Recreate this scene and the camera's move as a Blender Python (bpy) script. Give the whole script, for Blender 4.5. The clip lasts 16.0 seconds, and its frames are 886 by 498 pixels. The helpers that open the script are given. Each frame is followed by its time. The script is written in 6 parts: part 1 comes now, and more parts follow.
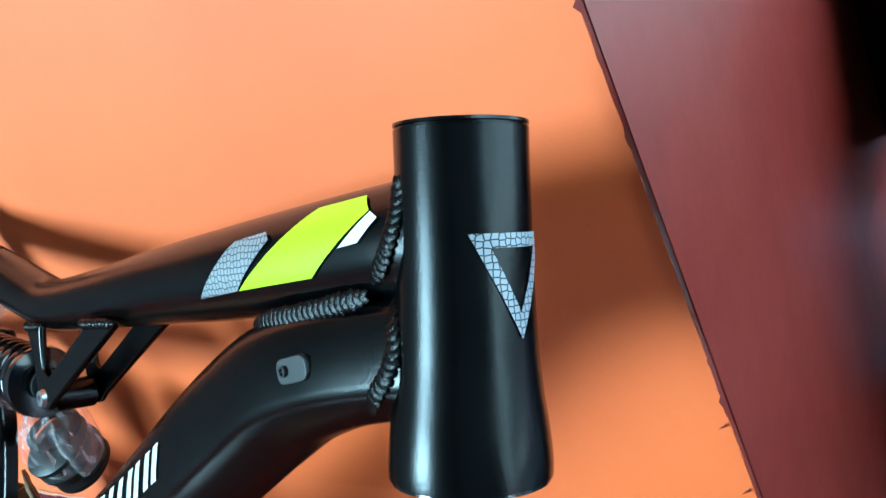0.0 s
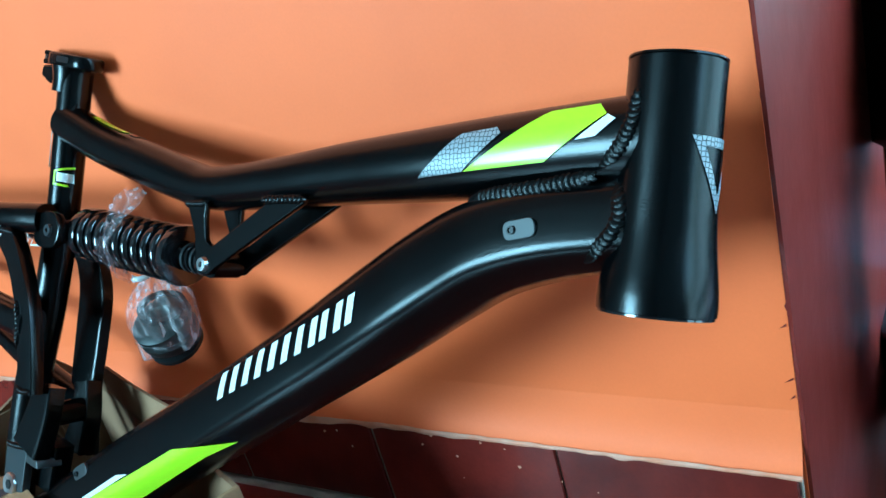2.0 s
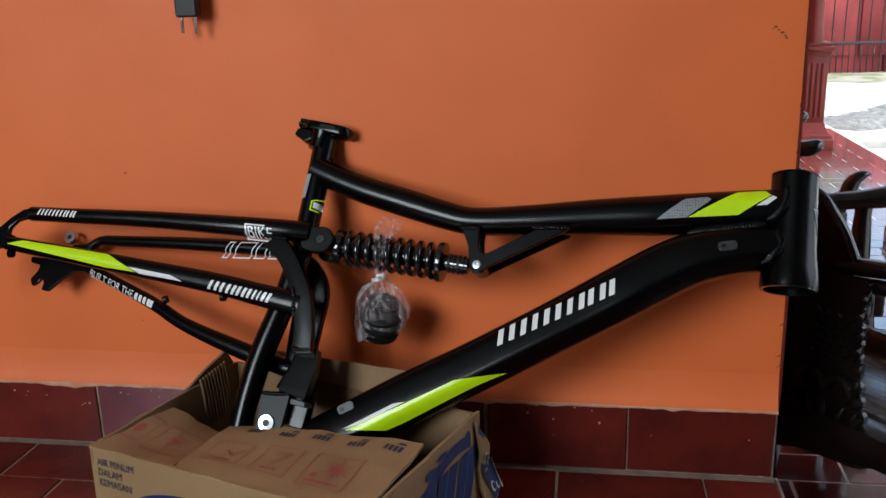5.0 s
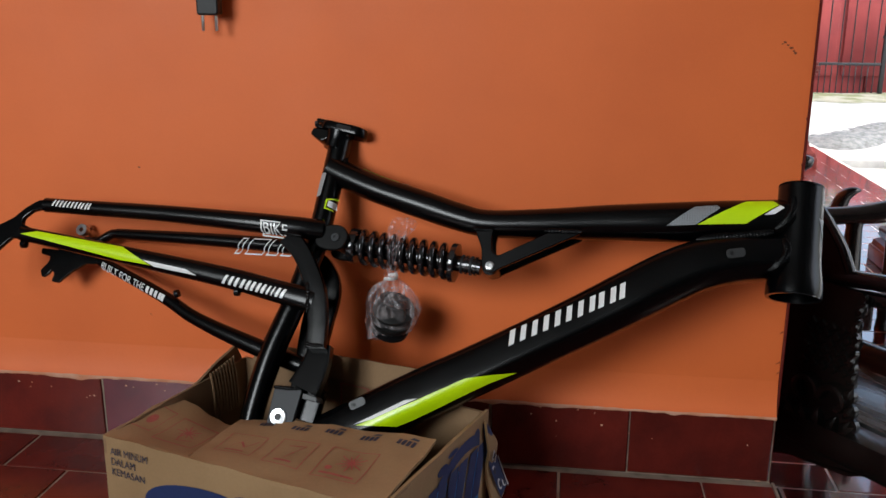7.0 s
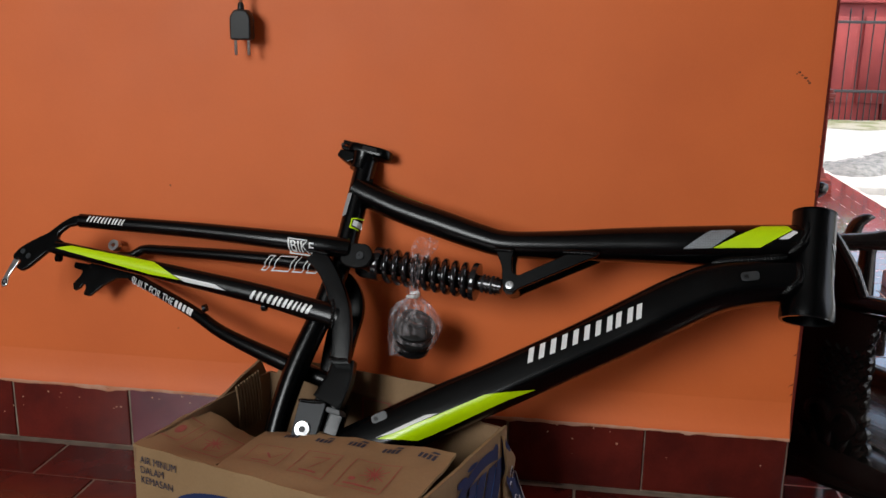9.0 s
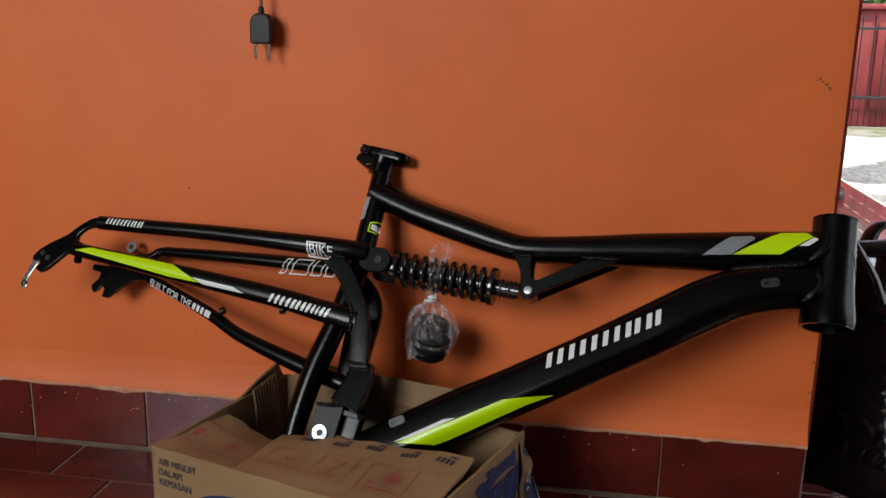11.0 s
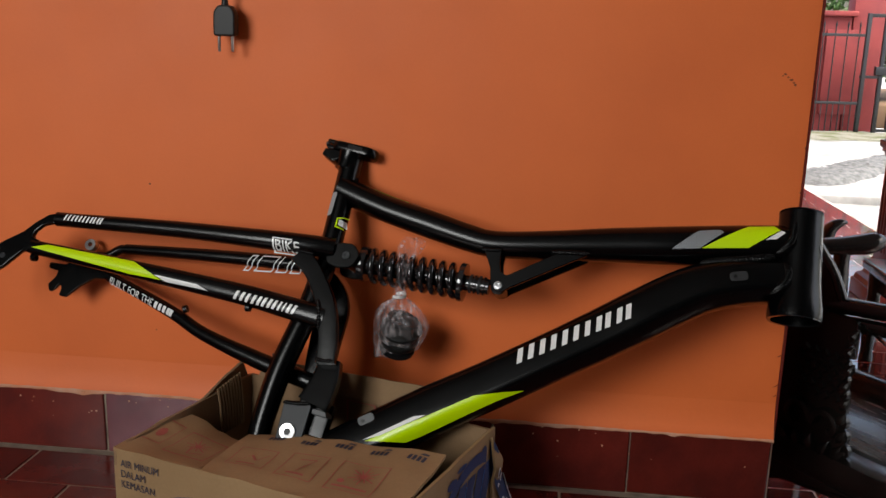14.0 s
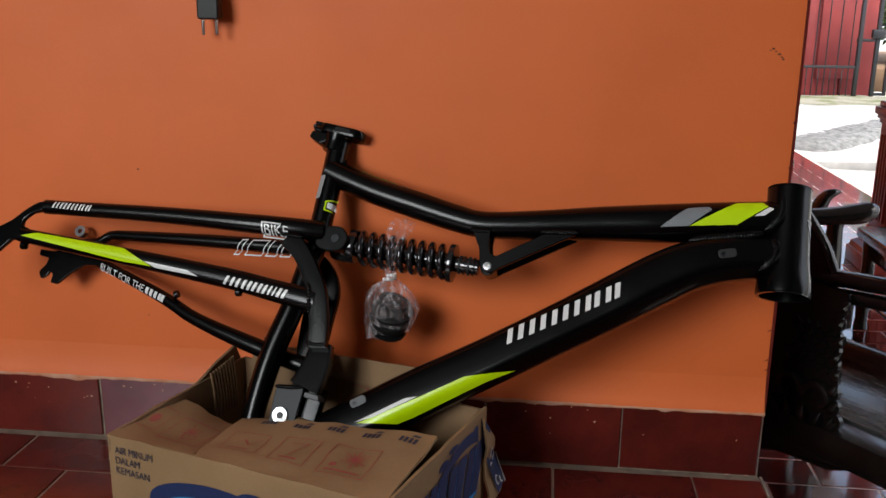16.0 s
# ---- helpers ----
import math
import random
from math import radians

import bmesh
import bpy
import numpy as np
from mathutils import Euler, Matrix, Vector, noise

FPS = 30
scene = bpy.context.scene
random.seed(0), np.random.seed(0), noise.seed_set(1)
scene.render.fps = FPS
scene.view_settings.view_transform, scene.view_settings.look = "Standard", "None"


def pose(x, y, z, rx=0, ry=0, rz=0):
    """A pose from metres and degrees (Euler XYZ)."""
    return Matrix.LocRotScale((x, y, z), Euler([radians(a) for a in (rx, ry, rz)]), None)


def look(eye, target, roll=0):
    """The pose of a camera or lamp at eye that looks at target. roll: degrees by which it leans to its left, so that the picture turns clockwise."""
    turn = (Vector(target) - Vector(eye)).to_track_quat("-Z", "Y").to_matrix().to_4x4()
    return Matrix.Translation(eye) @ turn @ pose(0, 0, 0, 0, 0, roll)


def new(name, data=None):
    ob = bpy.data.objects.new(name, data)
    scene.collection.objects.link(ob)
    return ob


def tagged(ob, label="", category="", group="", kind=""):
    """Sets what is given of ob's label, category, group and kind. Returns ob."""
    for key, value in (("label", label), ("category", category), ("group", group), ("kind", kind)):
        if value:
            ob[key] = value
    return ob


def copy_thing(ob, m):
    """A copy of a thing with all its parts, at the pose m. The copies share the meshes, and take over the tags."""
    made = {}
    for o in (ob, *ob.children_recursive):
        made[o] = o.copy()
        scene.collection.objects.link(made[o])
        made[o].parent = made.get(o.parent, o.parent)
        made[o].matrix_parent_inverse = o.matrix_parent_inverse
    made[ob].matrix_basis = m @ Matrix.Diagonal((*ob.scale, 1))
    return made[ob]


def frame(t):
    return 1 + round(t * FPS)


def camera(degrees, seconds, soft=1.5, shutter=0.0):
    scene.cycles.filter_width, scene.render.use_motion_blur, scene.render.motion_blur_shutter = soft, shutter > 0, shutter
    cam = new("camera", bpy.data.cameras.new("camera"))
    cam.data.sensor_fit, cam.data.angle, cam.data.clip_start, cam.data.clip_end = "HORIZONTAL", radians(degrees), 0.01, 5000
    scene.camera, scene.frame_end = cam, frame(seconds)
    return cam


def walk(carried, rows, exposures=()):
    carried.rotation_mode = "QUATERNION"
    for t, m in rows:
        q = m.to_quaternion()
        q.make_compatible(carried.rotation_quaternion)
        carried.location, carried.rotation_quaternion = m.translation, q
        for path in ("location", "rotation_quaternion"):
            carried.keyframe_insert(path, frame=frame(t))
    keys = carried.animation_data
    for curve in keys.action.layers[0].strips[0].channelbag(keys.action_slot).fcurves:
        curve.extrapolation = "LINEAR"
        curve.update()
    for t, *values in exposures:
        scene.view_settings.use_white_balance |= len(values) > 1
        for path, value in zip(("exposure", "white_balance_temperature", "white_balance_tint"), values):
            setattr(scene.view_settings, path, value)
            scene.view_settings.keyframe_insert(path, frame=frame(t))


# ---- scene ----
cam = camera(52.3, 16.0)
PATH = [
    (0, (0.196, -0.35, 0.528), (-1.087, 1.024, -0.155), -24.8),
    (0.5, (0.222, -0.385, 0.52), (-1.126, 0.962, -0.088), -24.4),
    (1, (0.239, -0.394, 0.523), (-1.185, 0.876, -0.075), -24.5),
    (1.5, (0.22, -0.427, 0.531), (-1.167, 0.869, -0.098), -22.4),
    (2, (0.138, -0.555, 0.574), (-0.951, 0.94, -0.187), -15.8),
    (2.5, (0.025, -0.696, 0.582), (-0.782, 0.958, -0.202), -9.5),
    (3, (-0.031, -0.802, 0.596), (-0.683, 0.927, -0.17), -7.0),
    (3.5, (-0.127, -0.973, 0.635), (-0.543, 0.849, -0.077), -3.8),
    (4, (-0.179, -1.167, 0.674), (-0.504, 0.71, 0.063), -2.6),
    (4.5, (-0.231, -1.189, 0.669), (-0.55, 0.704, 0.108), -2.1),
    (7, (-0.309, -1.223, 0.663), (-0.575, 0.689, 0.14), 0.2),
    (7.5, (-0.305, -1.202, 0.653), (-0.569, 0.71, 0.13), 0.4),
    (8, (-0.32, -1.233, 0.661), (-0.557, 0.686, 0.152), 1.2),
    (8.5, (-0.318, -1.257, 0.667), (-0.581, 0.665, 0.182), 1.1),
    (9, (-0.316, -1.259, 0.669), (-0.612, 0.661, 0.192), 0.8),
    (9.5, (-0.32, -1.262, 0.668), (-0.632, 0.656, 0.194), 0.9),
    (12, (-0.329, -1.26, 0.67), (-0.646, 0.659, 0.204), 1.1),
    (12.5, (-0.324, -1.259, 0.664), (-0.643, 0.66, 0.199), 1.1),
    (13, (-0.324, -1.257, 0.667), (-0.635, 0.661, 0.191), 1.1),
    (13.5, (-0.325, -1.255, 0.663), (-0.619, 0.665, 0.189), 1.2),
    (14, (-0.346, -1.254, 0.655), (-0.567, 0.68, 0.197), 1.5),
    (14.5, (-0.327, -1.248, 0.669), (-0.529, 0.686, 0.202), 1.0),
    (15, (-0.331, -1.246, 0.662), (-0.502, 0.694, 0.204), 0.7),
    (15.5, (-0.321, -1.245, 0.665), (-0.525, 0.684, 0.176), 0.4),
    (16, (-0.333, -1.249, 0.669), (-0.55, 0.67, 0.148), 0.5),
]

walk(cam, [(t, look(eye, target, roll)) for t, eye, target, roll in PATH],
     exposures=[(0.0, 3.40, 4500, -24), (1.0, 3.30, 4350, -28), (2.0, 3.16, 4050, -31), (2.5, 2.93, 4500, -16), (3.0, 2.72, 5100, -5), (3.5, 2.72, 5050, -9),
                (4.0, 2.10, 5450, -6), (4.5, 1.76, 5900, 2), (7.0, 1.74, 6450, 7), (9.0, 1.62, 6650, 8), (12.0, 1.50, 6650, 5), (14.0, 1.54, 6900, 9), (16.0, 1.60, 6650, 8)])

# ---- daylight: overcast sky outside the porch, soft light from an opening at the side ----
world = bpy.data.worlds.new("sky")
scene.world = world
world.use_nodes = True
_n = world.node_tree
_sky = _n.nodes.new("ShaderNodeTexSky")
_sky.sky_type = "NISHITA"
_sky.sun_disc = False
_sky.sun_elevation, _sky.sun_rotation = radians(64), radians(121)
_sky.air_density, _sky.dust_density = 1.0, 6.0
_n.links.new(_sky.outputs[0], _n.nodes["Background"].inputs[0])
_n.nodes["Background"].inputs[1].default_value = 0.15

sun = new("sun", bpy.data.lights.new("sun", "SUN"))
sun.data.energy, sun.data.angle, sun.data.color = 1.5, radians(14), (1.0, 0.97, 0.93)
sun.matrix_world = look((5, -3, 12), (0, 0, 0))

window_light = new("window_light", bpy.data.lights.new("window_light", "AREA"))
window_light.data.shape, window_light.data.size, window_light.data.size_y = "RECTANGLE", 1.25, 1.25
window_light.data.energy, window_light.data.color = 25, (0.95, 0.98, 1.0)
window_light.matrix_world = pose(-1.90, -3.12, 1.52, 79, 0, -38)


# ---- materials ----
def mat(name, base, rough=0.5, metal=0.0, second=None, scale=8.0, mix=(0.4, 0.65), bump=0.0, bump_scale=60.0,
        fine=0.0, fine_scale=200.0, coat=0.0, spec=0.5, rough_var=0.0, rand=0.0, stretch=(1, 1, 1)):
    m = bpy.data.materials.new(name)
    m.use_nodes = True
    nt = m.node_tree
    b = nt.nodes["Principled BSDF"]
    b.inputs["Base Color"].default_value = (*base, 1)
    b.inputs["Roughness"].default_value = rough
    b.inputs["Metallic"].default_value = metal
    b.inputs["Specular IOR Level"].default_value = spec
    b.inputs["Coat Weight"].default_value = coat
    b.inputs["Coat Roughness"].default_value = 0.12
    co = nt.nodes.new("ShaderNodeTexCoord")
    mp = nt.nodes.new("ShaderNodeMapping")
    mp.inputs["Scale"].default_value = stretch
    nt.links.new(co.outputs["Object"], mp.inputs[0])

    def noise_node(s, detail=4.0):
        n = nt.nodes.new("ShaderNodeTexNoise")
        n.inputs["Scale"].default_value, n.inputs["Detail"].default_value = s, detail
        nt.links.new(mp.outputs[0], n.inputs["Vector"])
        return n

    col = None
    if second:
        n = noise_node(scale)
        r = nt.nodes.new("ShaderNodeValToRGB")
        r.color_ramp.elements[0].position, r.color_ramp.elements[1].position = mix
        r.color_ramp.elements[0].color, r.color_ramp.elements[1].color = (*base, 1), (*second, 1)
        nt.links.new(n.outputs[0], r.inputs[0])
        col = r.outputs[0]
    if fine:
        n = noise_node(fine_scale, 2.0)
        mr = nt.nodes.new("ShaderNodeMapRange")
        mr.inputs["To Min"].default_value, mr.inputs["To Max"].default_value = 1 - fine, 1 + fine
        nt.links.new(n.outputs[0], mr.inputs["Value"])
        mx = nt.nodes.new("ShaderNodeMix")
        mx.data_type, mx.blend_type = "RGBA", "MULTIPLY"
        mx.inputs[0].default_value = 1.0
        mx.inputs[6].default_value = (*base, 1)
        if col:
            nt.links.new(col, mx.inputs[6])
        nt.links.new(mr.outputs[0], mx.inputs[7])
        col = mx.outputs[2]
    if rand:
        oi = nt.nodes.new("ShaderNodeObjectInfo")
        mr = nt.nodes.new("ShaderNodeMapRange")
        mr.inputs["To Min"].default_value, mr.inputs["To Max"].default_value = 1 - rand, 1 + rand
        nt.links.new(oi.outputs["Random"], mr.inputs["Value"])
        hs = nt.nodes.new("ShaderNodeHueSaturation")
        hs.inputs["Color"].default_value = (*base, 1)
        if col:
            nt.links.new(col, hs.inputs["Color"])
        nt.links.new(mr.outputs[0], hs.inputs["Value"])
        col = hs.outputs[0]
    if col:
        nt.links.new(col, b.inputs["Base Color"])
    if rough_var:
        n = noise_node(scale * 2.3)
        mr = nt.nodes.new("ShaderNodeMapRange")
        mr.inputs["To Min"].default_value, mr.inputs["To Max"].default_value = rough - rough_var, rough + rough_var
        nt.links.new(n.outputs[0], mr.inputs["Value"])
        nt.links.new(mr.outputs[0], b.inputs["Roughness"])
    if bump:
        n = noise_node(bump_scale, 6.0)
        bp = nt.nodes.new("ShaderNodeBump")
        bp.inputs["Strength"].default_value, bp.inputs["Distance"].default_value = bump, 0.002
        nt.links.new(n.outputs[0], bp.inputs["Height"])
        nt.links.new(bp.outputs[0], b.inputs["Normal"])
    return m


ORANGE = mat("orange_wall_paint", (0.77, 0.160, 0.032), 0.6, second=(0.70, 0.141, 0.028), scale=3.5, bump=0.12, bump_scale=90,
             fine=0.03, fine_scale=400, rough_var=0.08)
MAROON = mat("maroon_gloss_paint", (0.145, 0.020, 0.0145), 0.36, spec=0.3, second=(0.12, 0.016, 0.012), scale=6, bump=0.3, bump_scale=25, rough_var=0.08)
PUTTY = mat("pale_plaster_smear", (0.55, 0.30, 0.2), 0.8, second=(0.5, 0.2, 0.1), scale=30, bump=0.5, bump_scale=150)
CEIL = mat("grey_ceiling_boards", (0.19, 0.19, 0.187), 0.8, second=(0.16, 0.16, 0.157), scale=2)
PALE = mat("grey_room_paint", (0.085, 0.088, 0.092), 0.7, second=(0.07, 0.073, 0.077), scale=2, bump=0.1, bump_scale=60)
TILE = mat("red_brown_floor_tile", (0.125, 0.016, 0.011), 0.2, second=(0.085, 0.012, 0.009), scale=14, rand=0.22, bump=0.08,
           bump_scale=40, fine=0.12, fine_scale=300, rough_var=0.08)
TILE_POLISHED = mat("polished_porch_tile", (0.14, 0.02, 0.016), 0.05, spec=1.0, coat=1.0, second=(0.11, 0.015, 0.012), scale=14, rand=0.15, bump=0.03, bump_scale=18,
                    fine=0.1, fine_scale=200, rough_var=0.03)
TILE_PLUM = mat("plum_floor_tile", (0.15, 0.035, 0.045), 0.2, second=(0.11, 0.025, 0.035), scale=14, bump=0.08, bump_scale=40, rough_var=0.08)
PORCH_GROUT = mat("pale_porch_grout", (0.66, 0.60, 0.55), 0.6, second=(0.5, 0.44, 0.4), scale=18, bump=0.3, bump_scale=120)
GROUT = mat("grey_grout", (0.27, 0.205, 0.15), 0.9, second=(0.16, 0.115, 0.085), scale=25, bump=0.5, bump_scale=200)
BLACK = mat("satin_black_paint", (0.0006, 0.0008, 0.0010), 0.23, metal=0.0, spec=0.27, coat=0.0, bump=0.05, bump_scale=700, fine=0.15, fine_scale=90, scale=14, rough_var=0.035)
WELD = mat("painted_weld", (0.0012, 0.0014, 0.0016), 0.27, spec=0.17, bump=0.2, bump_scale=900)
GLOSS = mat("gloss_black_steel", (0.008, 0.008, 0.009), 0.13, spec=0.6, coat=0.4)
STEEL = mat("bare_steel", (0.6, 0.6, 0.6), 0.28, metal=1.0, second=(0.45, 0.45, 0.46), scale=120)
GUNMETAL = mat("grey_primed_metal", (0.018, 0.020, 0.0225), 0.5, metal=0.1, spec=0.35, fine=0.1, fine_scale=300)
PORT = mat("dark_grey_cover", (0.013, 0.014, 0.015), 0.45, fine=0.1, fine_scale=300)
LIME = mat("lime_decal", (0.55, 0.80, 0.003), 0.3, fine=0.03, fine_scale=300, coat=0.3)
WHITE = mat("white_decal", (0.78, 0.79, 0.78), 0.3, fine=0.03, fine_scale=300, coat=0.3)
def honeycomb(name, scale, line, turn):
    """Silver print broken up by a fine cell pattern."""
    m = mat(name, (0.3, 0.32, 0.34), 0.4, metal=0.1)
    nt = m.node_tree
    co = nt.nodes.new("ShaderNodeTexCoord")
    vo = nt.nodes.new("ShaderNodeTexVoronoi")
    vo.feature = "DISTANCE_TO_EDGE"
    vo.inputs["Scale"].default_value, vo.inputs["Randomness"].default_value = scale, 0.4
    rp = nt.nodes.new("ShaderNodeValToRGB")
    rp.color_ramp.interpolation = "LINEAR"
    rp.color_ramp.elements[0].position, rp.color_ramp.elements[1].position = line, line + 0.07
    rp.color_ramp.elements[0].color, rp.color_ramp.elements[1].color = (0.012, 0.013, 0.014, 1), (0.3, 0.32, 0.34, 1)
    vo.voronoi_dimensions = "2D"
    mp = nt.nodes.new("ShaderNodeMapping")
    mp.inputs["Rotation"].default_value = turn
    nt.links.new(co.outputs["Object"], mp.inputs[0])
    nt.links.new(mp.outputs[0], vo.inputs["Vector"])
    nt.links.new(vo.outputs["Distance"], rp.inputs[0])
    nt.links.new(rp.outputs[0], nt.nodes["Principled BSDF"].inputs["Base Color"])
    return m


STICKER = mat("grey_paper_sticker", (0.3, 0.31, 0.32), 0.5, fine=0.08, fine_scale=300)
HONEY = honeycomb("silver_honeycomb_print", 330, 0.045, (radians(90), 0, 0))
MAZE = honeycomb("silver_maze_print", 360, 0.06, (0, radians(90), 0))
CARD = mat("brown_cardboard", (0.305, 0.187, 0.088), 0.8, second=(0.245, 0.145, 0.065), scale=7, bump=0.15, bump_scale=60, fine=0.08,
           fine_scale=250, stretch=(1, 1, 1))
# Darker than CARD: the shade inside the carton is put into the colour.
CARD_IN_SHADED = mat("shaded_inner_cardboard", (0.25, 0.15, 0.075), 0.85, second=(0.19, 0.11, 0.055), scale=6, fine=0.08, fine_scale=250)
INK_BLUE = mat("blue_ink", (0.008, 0.022, 0.09), 0.6, fine=0.15, fine_scale=120)
INK_SKY = mat("sky_blue_ink", (0.02, 0.22, 0.5), 0.6, fine=0.12, fine_scale=120)
INK_RED = mat("red_ink", (0.33, 0.075, 0.055), 0.7, fine=0.25, fine_scale=160)
SPECK = mat("brown_speck", (0.16, 0.045, 0.015), 0.8)
INK_DARK = mat("dark_ink", (0.03, 0.03, 0.05), 0.7, fine=0.2, fine_scale=160)
INK_WHITE = mat("white_ink", (0.62, 0.62, 0.62), 0.6, fine=0.1, fine_scale=160)
WOOD = mat("black_lacquered_wood", (0.004, 0.0034, 0.003), 0.22, second=(0.009, 0.007, 0.006), scale=12, spec=0.5, coat=0.0, bump=0.1, bump_scale=40, rough_var=0.06)
CONCRETE = mat("pale_concrete", (0.37, 0.38, 0.38), 0.8, second=(0.22, 0.23, 0.23), scale=1.7, mix=(0.42, 0.72), bump=0.9, bump_scale=28, fine=0.28, fine_scale=16)
RUBBLE = mat("weathered_grey_concrete", (0.17, 0.18, 0.185), 0.9, second=(0.085, 0.092, 0.095), scale=16, bump=1.0, bump_scale=45, fine=0.4, fine_scale=55)
GRASS = mat("moss", (0.075, 0.095, 0.032), 0.95, second=(0.20, 0.20, 0.17), scale=5, mix=(0.35, 0.6), fine=0.35, fine_scale=30, bump=0.6, bump_scale=40)
IRON = mat("black_iron", (0.015, 0.018, 0.022), 0.45, fine=0.1, fine_scale=60)
REDWALL = mat("red_plaster", (0.27, 0.038, 0.038), 0.7, second=(0.2, 0.027, 0.03), scale=2.5, bump=0.3, bump_scale=20, fine=0.06, fine_scale=40)
LEAF = mat("leaf_green", (0.06, 0.14, 0.03), 0.5, second=(0.1, 0.19, 0.05), scale=5)
EARTH = mat("brown_earth", (0.15, 0.09, 0.05), 0.95, second=(0.14, 0.09, 0.05), scale=3, bump=0.6, bump_scale=20)
PLASTIC = mat("black_plastic", (0.006, 0.006, 0.0065), 0.42, spec=0.3, fine=0.1, fine_scale=200)
RUBBER = mat("dark_grey_rubber", (0.007, 0.0075, 0.0075), 0.45, second=(0.014, 0.0145, 0.013), scale=40)
CORD = mat("brown_cord", (0.2, 0.07, 0.03), 0.6)


def bag_material():
    m = bpy.data.materials.new("clear_plastic_film")
    m.use_nodes = True
    nt = m.node_tree
    b = nt.nodes["Principled BSDF"]
    b.inputs["Base Color"].default_value = (0.95, 0.86, 0.88, 1)
    b.inputs["Roughness"].default_value = 0.14
    t = nt.nodes.new("ShaderNodeBsdfTransparent")
    t.inputs[0].default_value = (0.97, 0.93, 0.94, 1)
    mx = nt.nodes.new("ShaderNodeMixShader")
    co = nt.nodes.new("ShaderNodeTexCoord")
    mp = nt.nodes.new("ShaderNodeMapping")
    mp.inputs["Scale"].default_value = (1.0, 1.0, 0.16)
    nt.links.new(co.outputs["Object"], mp.inputs[0])
    n = nt.nodes.new("ShaderNodeTexNoise")
    n.inputs["Scale"].default_value, n.inputs["Detail"].default_value = 170, 2.5
    nt.links.new(mp.outputs[0], n.inputs["Vector"])
    mr = nt.nodes.new("ShaderNodeMapRange")
    mr.inputs["From Min"].default_value, mr.inputs["From Max"].default_value = 0.46, 0.74
    mr.inputs["To Min"].default_value, mr.inputs["To Max"].default_value = 0.05, 0.42
    nt.links.new(n.outputs[0], mr.inputs["Value"])
    nt.links.new(mr.outputs[0], mx.inputs[0])
    nt.links.new(t.outputs[0], mx.inputs[1])
    nt.links.new(b.outputs[0], mx.inputs[2])
    nt.links.new(mx.outputs[0], nt.nodes["Material Output"].inputs[0])
    return m


FILM = bag_material()


# The grey grain streaks carry the sky's reflection as colour.
SEAT_WOOD = mat("black_seat_wood_sky_sheen", (0.010, 0.0098, 0.0095), 0.26, second=(0.04, 0.04, 0.04), scale=9, spec=1.0, bump=0.25, bump_scale=30,
                stretch=(0.25, 3, 3), rough_var=0.12)


# ---- mesh helpers ----
def mesh_of(name, bm, material, smooth=True):
    me = bpy.data.meshes.new(name)
    bmesh.ops.recalc_face_normals(bm, faces=bm.faces)
    bm.to_mesh(me)
    bm.free()
    me.materials.append(material)
    if smooth:
        me.shade_smooth()
        me.set_sharp_from_angle(angle=radians(38))
        for p in me.polygons:
            if len(p.vertices) > 6:
                p.use_smooth = False
    return me


def part(name, bm, material, parent=None, label="", smooth=True):
    ob = new(name, mesh_of(name, bm, material, smooth))
    ob.parent = parent
    if label:
        tagged(ob, label)
    return ob


def thing(name, label, category, m=None, group="", kind=""):
    ob = new(name)
    ob.empty_display_size = 0.05
    if m is not None:
        ob.matrix_world = m
    return tagged(ob, label, category, group, kind)


def box(lo, hi, bevel=0.0, bm=None, seg=2):
    bm = bm or bmesh.new()
    c = [(a + b) / 2 for a, b in zip(lo, hi)]
    s = [abs(b - a) for a, b in zip(lo, hi)]
    r = bmesh.ops.create_cube(bm, size=1.0, matrix=Matrix.LocRotScale(c, None, s))
    if bevel:
        edges = list({e for v in r["verts"] for e in v.link_edges})
        bmesh.ops.bevel(bm, geom=edges, offset=bevel, segments=seg, profile=0.5, affect="EDGES")
    return bm


def smooth_path(rows, steps=6):
    """Catmull-Rom through rows of numbers."""
    p = [np.array(r, float) for r in rows]
    p = [2 * p[0] - p[1], *p, 2 * p[-1] - p[-2]]
    out = []
    for i in range(1, len(p) - 2):
        for k in range(steps):
            t = k / steps
            a, b, c, d = p[i - 1:i + 3]
            out.append(0.5 * (2 * b + (c - a) * t + (2 * a - 5 * b + 4 * c - d) * t * t + (3 * b - a - 3 * c + d) * t ** 3))
    out.append(p[-2])
    return out


def ring_section(n=24, power=2.0):
    out = []
    for k in range(n):
        a = 2 * math.pi * k / n
        c, s = math.cos(a), math.sin(a)
        f = (abs(c) ** power + abs(s) ** power) ** (-1 / power)
        out.append((c * f, s * f))
    return out


